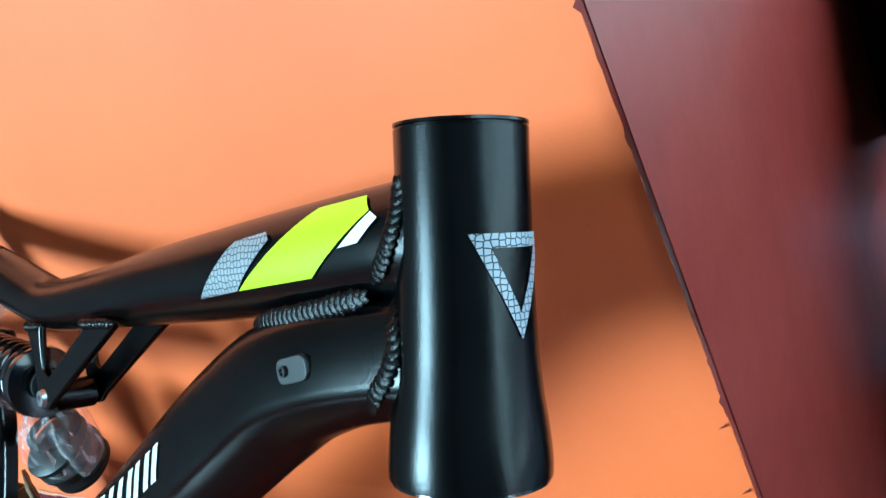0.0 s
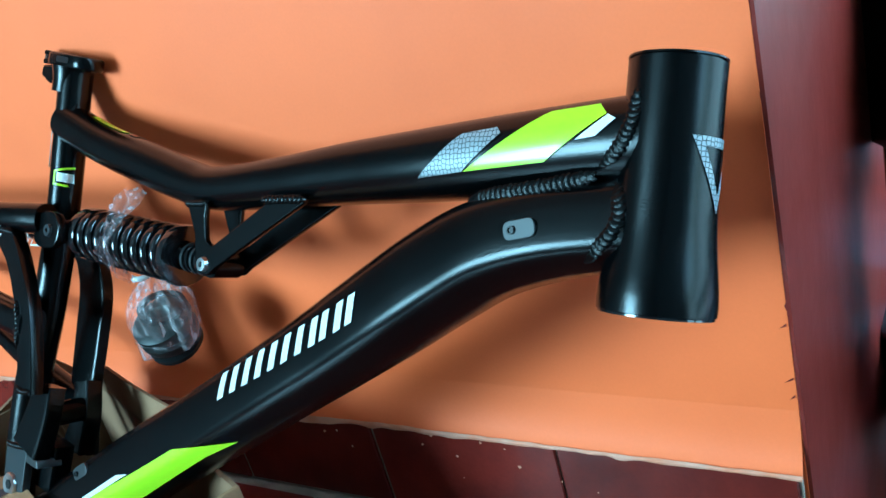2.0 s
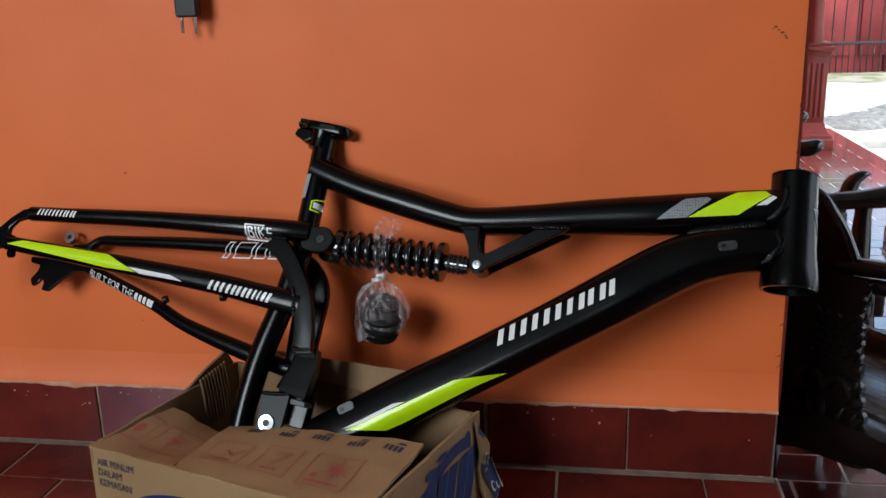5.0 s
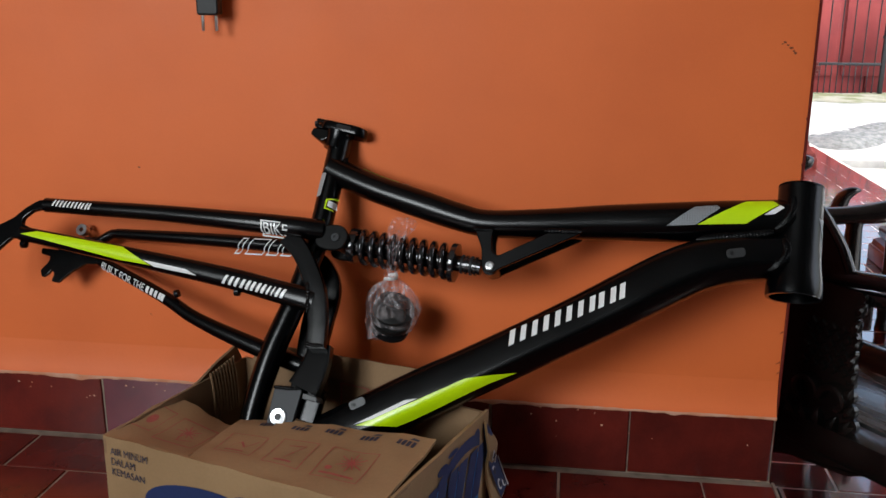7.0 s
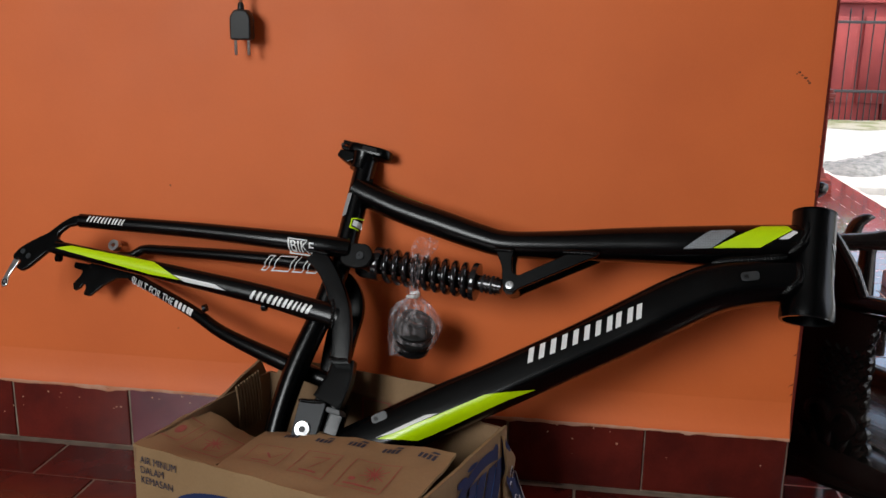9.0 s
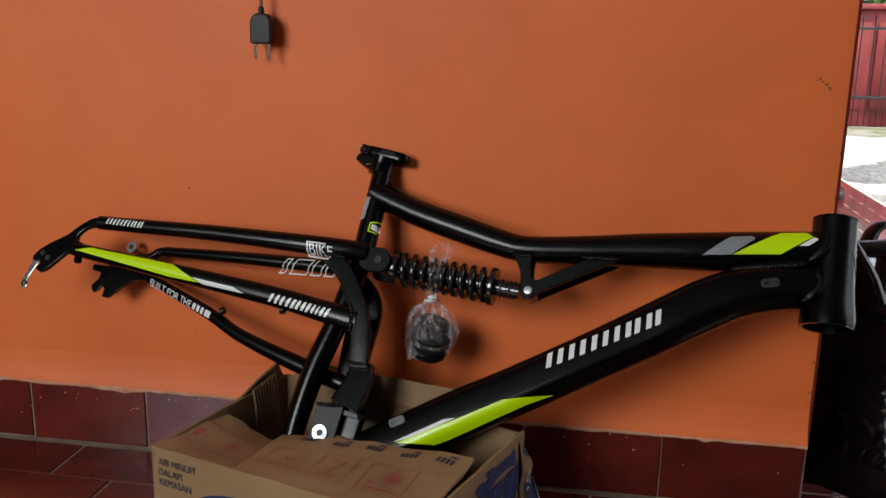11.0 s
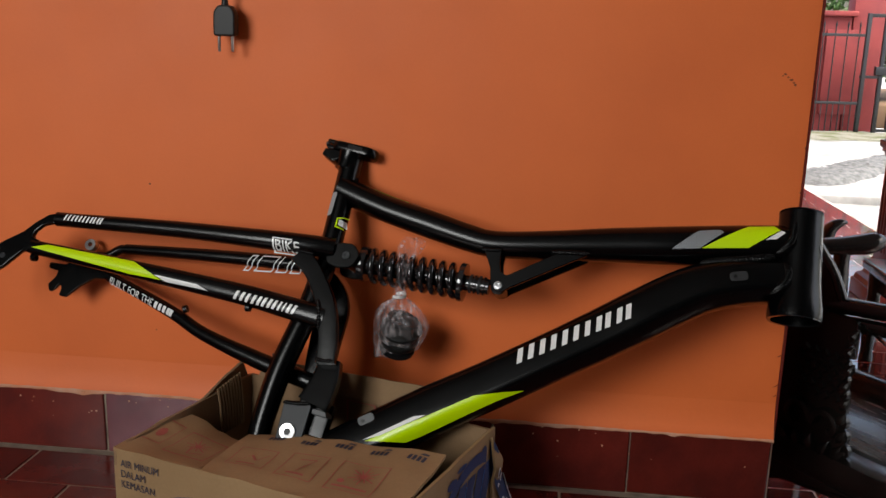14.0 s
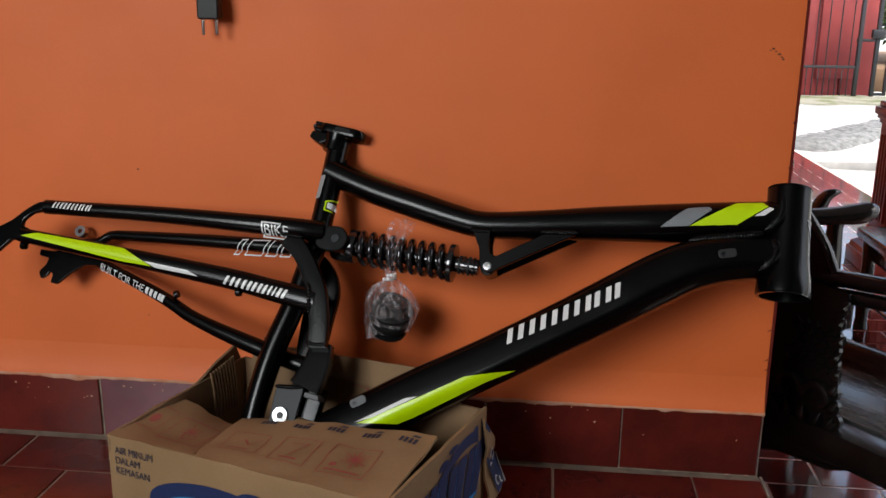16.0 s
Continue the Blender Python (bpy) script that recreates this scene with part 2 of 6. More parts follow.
def sweep(rows, section=None, steps=6, caps=True, bm=None):
    """rows: x, y, z, half size in the plane, half size across; section: (up, across) pairs."""
    section = section or ring_section()
    bm = bm or bmesh.new()
    path = smooth_path(rows, steps)
    rings = []
    for i, r in enumerate(path):
        a, b = path[max(i - 1, 0)], path[min(i + 1, len(path) - 1)]
        tan = Vector(b[:3] - a[:3]).normalized()
        across = Vector((0, -1, 0))
        if abs(tan.dot(across)) > 0.95:
            across = Vector((1, 0, 0))
        across = (across - tan * across.dot(tan)).normalized()
        up = across.cross(tan)
        rings.append([bm.verts.new(Vector(r[:3]) + up * (s * r[3]) + across * (l * r[4])) for s, l in section])
    n = len(section)
    for a, b in zip(rings, rings[1:]):
        for k in range(n):
            bm.faces.new((a[k], a[(k + 1) % n], b[(k + 1) % n], b[k]))
    if caps:
        bm.faces.new(rings[0])
        bm.faces.new(rings[-1][::-1])
    return bm


def tube(points, r, n=10, steps=5, bm=None):
    """A round tube of radius r through points."""
    bm = bm or bmesh.new()
    path = [Vector(p) for p in smooth_path(points, steps)] if len(points) > 2 else [Vector(p) for p in points]
    rings, up = [], None
    for i, p in enumerate(path):
        tan = (path[min(i + 1, len(path) - 1)] - path[max(i - 1, 0)]).normalized()
        up = (up or (Vector((0, 0, 1)) if abs(tan.z) < 0.9 else Vector((1, 0, 0))))
        up = (up - tan * up.dot(tan)).normalized()
        side = tan.cross(up)
        rings.append([bm.verts.new(p + (up * math.cos(2 * math.pi * k / n) + side * math.sin(2 * math.pi * k / n)) * r) for k in range(n)])
    for a, b in zip(rings, rings[1:]):
        for k in range(n):
            bm.faces.new((a[k], a[(k + 1) % n], b[(k + 1) % n], b[k]))
    bm.faces.new(rings[0])
    bm.faces.new(rings[-1][::-1])
    return bm


def lathe(profile, n=32, m=None, bm=None, closed=False):
    """profile: (radius, height) pairs round the z axis."""
    bm = bm or bmesh.new()
    m = m or Matrix()
    rings = [[bm.verts.new(m @ Vector((r * math.cos(2 * math.pi * k / n), r * math.sin(2 * math.pi * k / n), z))) for k in range(n)]
             for r, z in profile]
    pairs = list(zip(rings, rings[1:])) + ([(rings[-1], rings[0])] if closed else [])
    for a, b in pairs:
        for k in range(n):
            bm.faces.new((a[k], a[(k + 1) % n], b[(k + 1) % n], b[k]))
    if not closed:
        bm.faces.new(rings[0])
        bm.faces.new(rings[-1][::-1])
    return bm


def plate(outline, y0, y1, bevel=0.0, bm=None, holes=()):
    """A flat plate: outline in x, z, between y0 and y1."""
    bm = bm or bmesh.new()
    vs = [bm.verts.new((x, y0, z)) for x, z in outline]
    f = bm.faces.new(vs)
    r = bmesh.ops.extrude_face_region(bm, geom=[f])
    top = [v for v in r["geom"] if isinstance(v, bmesh.types.BMVert)]
    bmesh.ops.translate(bm, verts=top, vec=(0, y1 - y0, 0))
    if bevel:
        es = [e for e in bm.edges if abs(e.verts[0].co.y - e.verts[1].co.y) < 1e-6 and all(v in set(vs) | set(top) for v in e.verts)]
        bmesh.ops.bevel(bm, geom=es, offset=bevel, segments=2, profile=0.5, affect="EDGES")
    return bm


def rounded(pts, r, n=4):
    """A polygon with rounded corners."""
    out = []
    k = len(pts)
    for i in range(k):
        p, a, b = Vector(pts[i]), Vector(pts[i - 1]), Vector(pts[(i + 1) % k])
        da, db = (a - p), (b - p)
        q = min(r, da.length * 0.45, db.length * 0.45)
        s, e = p + da.normalized() * q, p + db.normalized() * q
        for j in range(n + 1):
            t = j / n
            out.append(tuple(s * (1 - t) ** 2 + p * 2 * t * (1 - t) + e * t * t))
    return out


def text_bm(body, size, shear=0.0, depth=0.0004):
    """Writing as a flat mesh, its lower left corner at the origin, in x, y."""
    cu = bpy.data.curves.new("writing", "FONT")
    cu.body, cu.size, cu.shear = body, size, shear
    ob = new("writing", cu)
    bpy.context.view_layer.update()
    me = bpy.data.meshes.new_from_object(ob)
    bm = bmesh.new()
    bm.from_mesh(me)
    bpy.data.objects.remove(ob)
    bpy.data.curves.remove(cu)
    bpy.data.meshes.remove(me)
    return bm


def stretch_to(bm, w, h):
    lo = [min(v.co[i] for v in bm.verts) for i in (0, 1)]
    hi = [max(v.co[i] for v in bm.verts) for i in (0, 1)]
    for v in bm.verts:
        v.co.x = (v.co.x - lo[0]) / (hi[0] - lo[0]) * w
        v.co.y = (v.co.y - lo[1]) / (hi[1] - lo[1]) * h
        v.co.z = 0
    return bm


def polys_bm(polys):
    bm = bmesh.new()
    for p in polys:
        bm.faces.new([bm.verts.new((x, y, 0)) for x, y in p])
    return bm


def slanted_bars(widths, slant=0.35, gap=0.3, bar=0.24):
    """Plain slanted bars in a row, between 0 and 1: one bar in a narrow place, two in a wide one."""
    groups, total, x = [], sum(widths), 0.0
    k = slant / len(widths)
    for w in widths:
        x0, x1 = x / total, (x + w) / total - gap / len(widths)
        x += w
        t = bar / total

        def q(a, b, c, d):
            return [(a + k * b, b), (c + k * b, b), (c + k * d, d), (a + k * d, d)]
        if w < 0.7:
            groups.append([q(x0, 0, x0 + min(t, x1 - x0), 1)])
        else:
            groups.append([q(x0, 0, x0 + t, 1), q(x1 - t, 0, x1, 1)])
    return groups


# ---- large structure ----
STEP = -0.20
GROUND = -0.30

wall = thing("wall_north", "bright orange painted plaster wall with a maroon painted end", "wall", kind="structure")
bm = box((-3.2, 0.008, -0.02), (-0.003, 0.50, 2.75))
part("plaster", bm, ORANGE, wall, smooth=False)
bm = box((-0.003, 0.009, STEP), (0.0, 0.502, 2.75))
part("end_paint", bm, MAROON, wall, "maroon gloss paint on the wall end", smooth=False)


def paint_edge():
    """The maroon paint that laps raggedly round the corner onto the orange face."""
    rnd = random.Random(4)
    bm = bmesh.new()
    left, right = [], []
    n = 420
    for i in range(n + 1):
        z = 0.1 + 1.5 * i / n
        w = 0.0018 + 0.0012 * noise.noise((z * 22, 0, 0)) + 0.0011 * noise.noise((z * 95, 3, 0))
        if rnd.random() < 0.025:
            w += rnd.uniform(0.001, 0.0035)
        left.append(bm.verts.new((-max(w, 0.0008), 0.0066 - rnd.random() * 0.0008, z - (0.003 if w > 0.008 else 0))))
        right.append(bm.verts.new((0.0006, 0.0062, z)))
    back = [bm.verts.new((v.co.x, 0.0081, v.co.z)) for v in left]
    for i in range(n):
        bm.faces.new((left[i], right[i], right[i + 1], left[i + 1]))
        bm.faces.new((back[i], left[i], left[i + 1], back[i + 1]))
    return bm


part("paint_edge", paint_edge(), MAROON, wall, "ragged lapped paint edge")


def putty_line():
    """The uneven smear of plaster over the skirting tiles."""
    bm = bmesh.new()
    n, rows = 500, []
    for i in range(n + 1):
        x = -2.6 + 2.597 * i / n
        a = 0.0995 + 0.0025 * noise.noise((x * 14, 1, 0)) + 0.0015 * noise.noise((x * 60, 5, 0)) - max(0, noise.noise((x * 7, 9, 0)) - 0.05) * 0.018 - max(0, noise.noise((x * 31, 4, 0)) - 0.2) * 0.012
        b = 0.1035 + 0.002 * noise.noise((x * 9, 7, 0)) + 0.0015 * noise.noise((x * 40, 2, 0))
        rows.append([bm.verts.new((x, -0.0062, a)), bm.verts.new((x, -0.0066, (a + b) / 2)), bm.verts.new((x, -0.0050, b))])
    for p, q in zip(rows, rows[1:]):
        bm.faces.new((p[0], q[0], q[1], p[1]))
        bm.faces.new((p[1], q[1], q[2], p[2]))
    return bm


def plaster_flare():
    """The orange plaster swells out towards the skirting."""
    bm = bmesh.new()
    n, rows = 260, []
    for i in range(n + 1):
        x = -2.6 + 2.597 * i / n
        w = 0.002 * noise.noise((x * 8, 4, 0))
        rows.append([bm.verts.new((x, y, z)) for y, z in ((-0.0040, 0.1005), (-0.0030 + w * 0.3, 0.105), (0.0 + w * 0.5, 0.112), (0.0035 + w, 0.122), (0.0062, 0.136), (0.0082, 0.155))])
    for p, q in zip(rows, rows[1:]):
        for a, b, c, d in zip(p, q, q[1:], p[1:]):
            bm.faces.new((a, b, c, d))
    return bm


part("plaster_flare", plaster_flare(), ORANGE, wall)
part("plaster_smear", putty_line(), PUTTY, wall, "pale uneven plaster smear above the skirting")

skirting = thing("baseboard", "red-brown glazed skirting tiles along the wall foot", "baseboard", kind="structure")
part("mortar", box((-2.6, -0.003, 0.0), (-0.004, 0.001, 0.103)), GROUT, skirting, smooth=False)

floor = thing("floor", "raised floor of red-brown clay tiles with grey joints", "floor", kind="structure")
part("mortar_bed", box((-3.2, -3.2, STEP - 0.1), (-0.002, 0.0, -0.0012)), GROUT, floor, smooth=False)
porch = thing("porch_floor", "lower porch floor of polished red-brown tiles", "floor", kind="structure")
part("mortar_bed", box((-0.002, -3.2, GROUND - 0.1), (1.232, 4.9, STEP - 0.0004)), PORCH_GROUT, porch, smooth=False)
part("porch_edge", box((1.233, -3.2, GROUND - 0.1), (1.252, 4.9, STEP + 0.0003), 0.003), PORCH_GROUT, porch, "worn pale mortar edge")

ground = thing("ground", "pale wet concrete yard reaching far off", "ground", kind="structure")


def ground_sheet():
    bm = bmesh.new()
    bmesh.ops.create_grid(bm, x_segments=60, y_segments=60, size=1.0, matrix=Matrix.Diagonal((60, 60, 1, 1)))
    for v in bm.verts:
        v.co.z = GROUND - 0.06 + 0.03 * noise.noise(v.co * 0.4)
    return bm


part("yard", ground_sheet(), CONCRETE, ground)
part("slab", box((-0.3, 4.905, GROUND - 0.12), (6.0, 9.4, GROUND), 0.02), CONCRETE, ground, "rough broken concrete slab")


def moss_strip():
    bm = bmesh.new()
    bmesh.ops.create_grid(bm, x_segments=60, y_segments=10, size=1.0, matrix=Matrix.Translation((2.6, 9.2, GROUND)) @ Matrix.Diagonal((4, 0.55, 1, 1)))
    for v in bm.verts:
        v.co.z += 0.004 + 0.006 * noise.noise(v.co * 5)
        v.co.y += 0.15 * noise.noise(v.co * 3 + Vector((9, 0, 0)))
    return bm


part("moss", moss_strip(), GRASS, ground, "green moss along the wall foot")

# Out of view; widened past the porch edge to keep sun off the pillars.
ceiling = part("ceiling", box((-3.2, -3.2, 2.75), (2.2, 6.4, 2.87)), CEIL, None, smooth=False)
tagged(ceiling, "plain grey unseen ceiling, widened to shade the pillars", "ceiling", kind="structure")


def wall_with_opening(axis, at, a0, a1, o0, o1, z0, z1, zo0, zo1, th=0.15):
    """A wall across one axis, with one rectangular opening through it."""
    bm = bmesh.new()
    cells = [((a0, z0), (o0, z1)), ((o1, z0), (a1, z1)), ((o0, z0), (o1, zo0)), ((o0, zo1), (o1, z1))]
    for (p, q), (r, s) in cells:
        if r - p < 1e-4 or s - q < 1e-4:
            continue
        if axis == "x":
            box((at, p, q), (at + th, r, s), bm=bm)
        else:
            box((p, at, q), (r, at + th, s), bm=bm)
    return bm


tagged(part("wall_west", box((-3.35, -3.2, -0.02), (-3.2, 0.5, 2.75)), PALE, None, smooth=False),
       "grey painted side wall", "wall", kind="structure")
tagged(part("wall_south", wall_with_opening("y", -3.35, -3.35, 1.3, -2.62, -1.28, -0.3, 2.75, 0.85, 2.2), PALE, None, smooth=False),
       "grey painted wall with a tall window opening", "wall", kind="structure")
# Unseen wall, added to keep outdoor light off the frame's right side.
tagged(part("wall_east", box((1.36, -3.35, GROUND - 0.1), (1.5, -0.45, 2.75)), PALE, None, smooth=False),
       "unseen grey wall added to block outdoor light", "wall", kind="structure")
tagged(part("house_wall", box((-3.2, 0.50, STEP - 0.1), (-0.35, 6.2, 2.75)), ORANGE, None, smooth=False),
       "orange plaster house wall beside the porch", "wall", kind="structure")


# ---- the bicycle frame ----
F_U, F_N, F_W = Vector((0.9953, -0.0848, 0.0467)), Vector((-0.0968, -0.8720, 0.4798)), Vector((0.0, 0.4820, 0.8762))
F_O = Vector((-0.6529, -0.1844, 0.1409))
FRAME = Matrix(((F_U.x, -F_N.x, F_W.x, F_O.x), (F_U.y, -F_N.y, F_W.y, F_O.y), (F_U.z, -F_N.z, F_W.z, F_O.z), (0, 0, 0, 1)))
bike = thing("bicycle_frame", "satin black full-suspension bicycle frame with lime decals, standing in carton", "bicycle frame", FRAME)


def c2(x, z, v, a, b):
    """A row for sweep in the frame's own space: along, up, out towards the room, half sizes."""
    return (x, -v, z, a, b)


def v0(x):
    """How far the main triangle's middle plane stands out at x."""
    return 0.0066 - 0.0228 * x


def mid(x, z, a, b):
    return c2(x, z, v0(x), a, b)


TT = [mid(0.022, 0.342, 0.019, 0.018), mid(0.040, 0.3335, 0.0185, 0.018), mid(0.089, 0.313, 0.0180, 0.018), mid(0.152, 0.2925, 0.0187, 0.0185),
      mid(0.205, 0.2755, 0.0180, 0.0185), mid(0.245, 0.2668, 0.0176, 0.019), mid(0.320, 0.2675, 0.0195, 0.0205),
      mid(0.395, 0.2705, 0.0222, 0.0225), mid(0.467, 0.272, 0.0245, 0.0258), mid(0.535, 0.2738, 0.0258, 0.027), mid(0.605, 0.2755, 0.0265, 0.027),
      mid(0.625, 0.276, 0.0265, 0.026)]
DT = [mid(0.015, -0.043, 0.031, 0.029), mid(0.095, -0.001, 0.0315, 0.030), mid(0.172, 0.040, 0.0315, 0.030), mid(0.250, 0.0795, 0.0305, 0.030),
      mid(0.329, 0.121, 0.0305, 0.030), mid(0.380, 0.148, 0.0315, 0.030), mid(0.432, 0.1765, 0.0325, 0.0325), mid(0.475, 0.200, 0.0325, 0.0325),
      mid(0.512, 0.2165, 0.031, 0.0335), mid(0.555, 0.2255, 0.0285, 0.0325), mid(0.600, 0.229, 0.0262, 0.029), mid(0.622, 0.2295, 0.026, 0.026)]
DT_SEC = [(-1, 0), (-1, .25), (-.96, .42), (-.86, .6), (-.70, .82), (-.58, .94), (-.46, 1.0), (-.3, 1.0), (0, .97), (.35, .91), (.65, .83), (.82, .73), (.93, .56), (.985, .32), (1, 0)]
DT_SEC = DT_SEC + [(s, -l) for s, l in DT_SEC[-2:0:-1]]
part("top_tube", sweep(TT, ring_section(32, 2.15), 6), BLACK, bike)
part("down_tube", sweep(DT, DT_SEC, 6), BLACK, bike)

ST = [mid(0.038, 0.402, 0.0155, 0.0155), mid(0.0325, 0.380, 0.0155, 0.0155), mid(0.0165, 0.2595, 0.0152, 0.0152), mid(0.005, 0.205, 0.0155, 0.0155),
      mid(-0.008, 0.157, 0.016, 0.016), mid(-0.031, 0.092, 0.0165, 0.0165), mid(-0.044, 0.04, 0.016, 0.016), mid(-0.0515, -0.003, 0.015, 0.015), mid(-0.056, -0.05, 0.015, 0.015)]
part("seat_tube", sweep(ST, ring_section(28), 6), BLACK, bike)

HT_TOP, HT_BOT = Vector((0.6335, 0.0078, 0.3195)), Vector((0.6208, 0.0074, 0.1805))
HT_AX = (HT_TOP - HT_BOT).normalized()
HT_M = Matrix.Translation(HT_BOT) @ HT_AX.to_track_quat("Z", "X").to_matrix().to_4x4()
HT_LEN = (HT_TOP - HT_BOT).length


def head_radius(h):
    k = h / HT_LEN
    prof = [(0, .0330), (.06, .0329), (.14, .0318), (.22, .0302), (.32, .0287), (.45, .0277), (.6, .0271), (.9, .0267), (1, .0268)]
    for (a, ra), (b, rb) in zip(prof, prof[1:]):
        if k <= b:
            return ra + (rb - ra) * (k - a) / (b - a)
    return prof[-1][1]


def head_tube():
    hs = [HT_LEN * k / 24 for k in range(25)]
    outer = [(head_radius(0) - 0.0012, 0.0), (head_radius(0) - 0.0003, 0.0006)]
    outer += [(head_radius(h), h) for h in hs[1:-1]]
    outer += [(head_radius(HT_LEN), HT_LEN - 0.0028), (0.0255, HT_LEN - 0.0024), (0.0255, HT_LEN - 0.0018), (0.0270, HT_LEN - 0.0014), (0.0268, HT_LEN - 0.0002), (0.0258, HT_LEN)]
    inner = [(0.0222, HT_LEN), (0.0222, HT_LEN * 0.6), (0.0275, HT_LEN * 0.2), (0.0280, 0.0)]
    return lathe(outer + inner, 48, HT_M, closed=True)


part("head_tube", head_tube(), BLACK, bike)
part("cup_ring", lathe([(0.0280, -0.0012), (0.0318, -0.0012), (0.0318, 0.0), (0.0280, 0.0)], 40, HT_M, closed=True), GLOSS, bike)


def surface_v(rows, sec, x, z):
    """How far the near side of a swept tube stands out at x, z."""
    path = smooth_path(rows, 6)
    best = None
    for a, b in zip(path, path[1:]):
        d = np.array((b[0] - a[0], b[2] - a[2]))
        q = np.array((x - a[0], z - a[2]))
        t = min(max(q @ d / (d @ d), 0), 1)
        e = q - t * d
        if best is None or e @ e < best[0]:
            up = np.array((-d[1], d[0])) / np.sqrt(d @ d)
            up = up if up[1] >= 0 else -up
            r = a + t * (b - a)
            best = (e @ e, float(e @ up) / r[3], r[4], -r[1])
    s = min(max(best[1], -0.999), 0.999)
    if sec is None:
        l = (1 - abs(s) ** 2.2) ** (1 / 2.2)
    else:
        half = [p for p in sec if p[1] >= 0]
        l = 0.3
        for (s0, l0), (s1, l1) in zip(half, half[1:]):
            if s0 <= s <= s1 and s1 > s0:
                l = l0 + (l1 - l0) * (s - s0) / (s1 - s0)
    return best[3] + best[2] * l


def decal(name, bm, rows, sec, material, parent, p00, p10, p01, lift=0.0007, label="", cuts=14, xcuts=10):
    """Lays flat shapes (0 to 1) between three corners (x, z) and wraps them onto a tube's near side."""
    bmesh.ops.triangulate(bm, faces=bm.faces)
    for k in range(1, cuts):
        g = bm.verts[:] + bm.edges[:] + bm.faces[:]
        bmesh.ops.bisect_plane(bm, geom=g, plane_co=(0, k / cuts, 0), plane_no=(0, 1, 0))
    for k in range(1, xcuts):
        g = bm.verts[:] + bm.edges[:] + bm.faces[:]
        bmesh.ops.bisect_plane(bm, geom=g, plane_co=(k / xcuts, 0, 0), plane_no=(1, 0, 0))
    for v in bm.verts:
        x = p00[0] + (p10[0] - p00[0]) * v.co.x + (p01[0] - p00[0]) * v.co.y
        z = p00[1] + (p10[1] - p00[1]) * v.co.x + (p01[1] - p00[1]) * v.co.y
        v.co = (x, -(surface_v(rows, sec, x, z) + lift), z)
    return part(name, bm, material, parent, label)


def poly_decal(name, pts, rows, sec, material, parent, lift=0.0007, label="", cuts=14, xcuts=10):
    x0, x1 = min(p[0] for p in pts), max(p[0] for p in pts)
    z0, z1 = min(p[1] for p in pts), max(p[1] for p in pts)
    unit = [((x - x0) / (x1 - x0), (z - z0) / (z1 - z0)) for x, z in pts]
    return decal(name, polys_bm([unit]), rows, sec, material, parent, (x0, z0), (x1, z0), (x0, z1), lift, label, cuts, xcuts)


tt, dt = bike.children[0], bike.children[1]
poly_decal("silver_decal", [(0.4715, 0.2605), (0.5005, 0.2825), (0.5070, 0.2862), (0.5320, 0.2878), (0.5355, 0.2838), (0.5065, 0.2625)], TT, None, HONEY, tt, 0.0011, cuts=20, label="silver honeycomb decal")
poly_decal("lime_decal", [(0.508, 0.2625), (0.566, 0.2945), (0.597, 0.2958), (0.6035, 0.289), (0.565, 0.2645)], TT, None, LIME, tt, 0.0011, cuts=20, label="bright lime decal")
poly_decal("white_decal", [(0.5855, 0.2755), (0.6045, 0.2885), (0.6095, 0.2855), (0.598, 0.2765)], TT, None, WHITE, tt, 0.0011, cuts=20, label="white decal")


def top_strip(rows, x0, x1, a0, a1):
    """A thin strip along the top of a tube between two angles from its crown."""
    bm = bmesh.new()
    path = [r for r in smooth_path(rows, 12) if x0 <= r[0] <= x1]
    rings = []
    for i, r in enumerate(path):
        d = path[min(i + 1, len(path) - 1)] - path[max(i - 1, 0)]
        tan = Vector(d[:3]).normalized()
        across = (Vector((0, -1, 0)) - tan * tan.dot(Vector((0, -1, 0)))).normalized()
        up = across.cross(tan)
        rings.append([bm.verts.new(Vector(r[:3]) + up * (math.cos(a) * (r[3] + 0.0009)) + across * (math.sin(a) * (r[4] + 0.0009)))
                      for a in [a0 + (a1 - a0) * k / 6 for k in range(7)]])
    for a, b in zip(rings, rings[1:]):
        for k in range(6):
            bm.faces.new((a[k], a[k + 1], b[k + 1], b[k]))
    return bm


part("lime_top_stripe", top_strip(TT, 0.060, 0.118, radians(-25), radians(12)), LIME, tt, "lime stripe on the top")
part("pale_top_stripe", top_strip(TT, 0.120, 0.134, radians(-25), radians(12)), PUTTY, tt, "pale stripe on the top")
for block in slanted_bars((1, 1, 1, 0.5, 0.9, 0.9)):
    decal("wordmark_block", polys_bm(block), DT, DT_SEC, WHITE, dt, (0.285, 0.1035), (0.431, 0.1715), (0.277, 0.1195), label="white slanted wordmark bars")
poly_decal("lime_flash", [(0.100, -0.004), (0.174, 0.031), (0.234, 0.0610), (0.296, 0.0725), (0.262, 0.0570), (0.229, 0.0395), (0.188, 0.0172), (0.168, 0.0065), (0.15, -0.0020)], DT, DT_SEC, LIME, dt, 0.0010, cuts=40, xcuts=24, label="lime flash with a torn lower edge")
poly_decal("white_flash", [(0.097, -0.003), (0.160, 0.0305), (0.176, 0.0335), (0.120, 0.0045)], DT, DT_SEC, WHITE, dt, 0.0014, cuts=24, xcuts=20, label="white stripe")


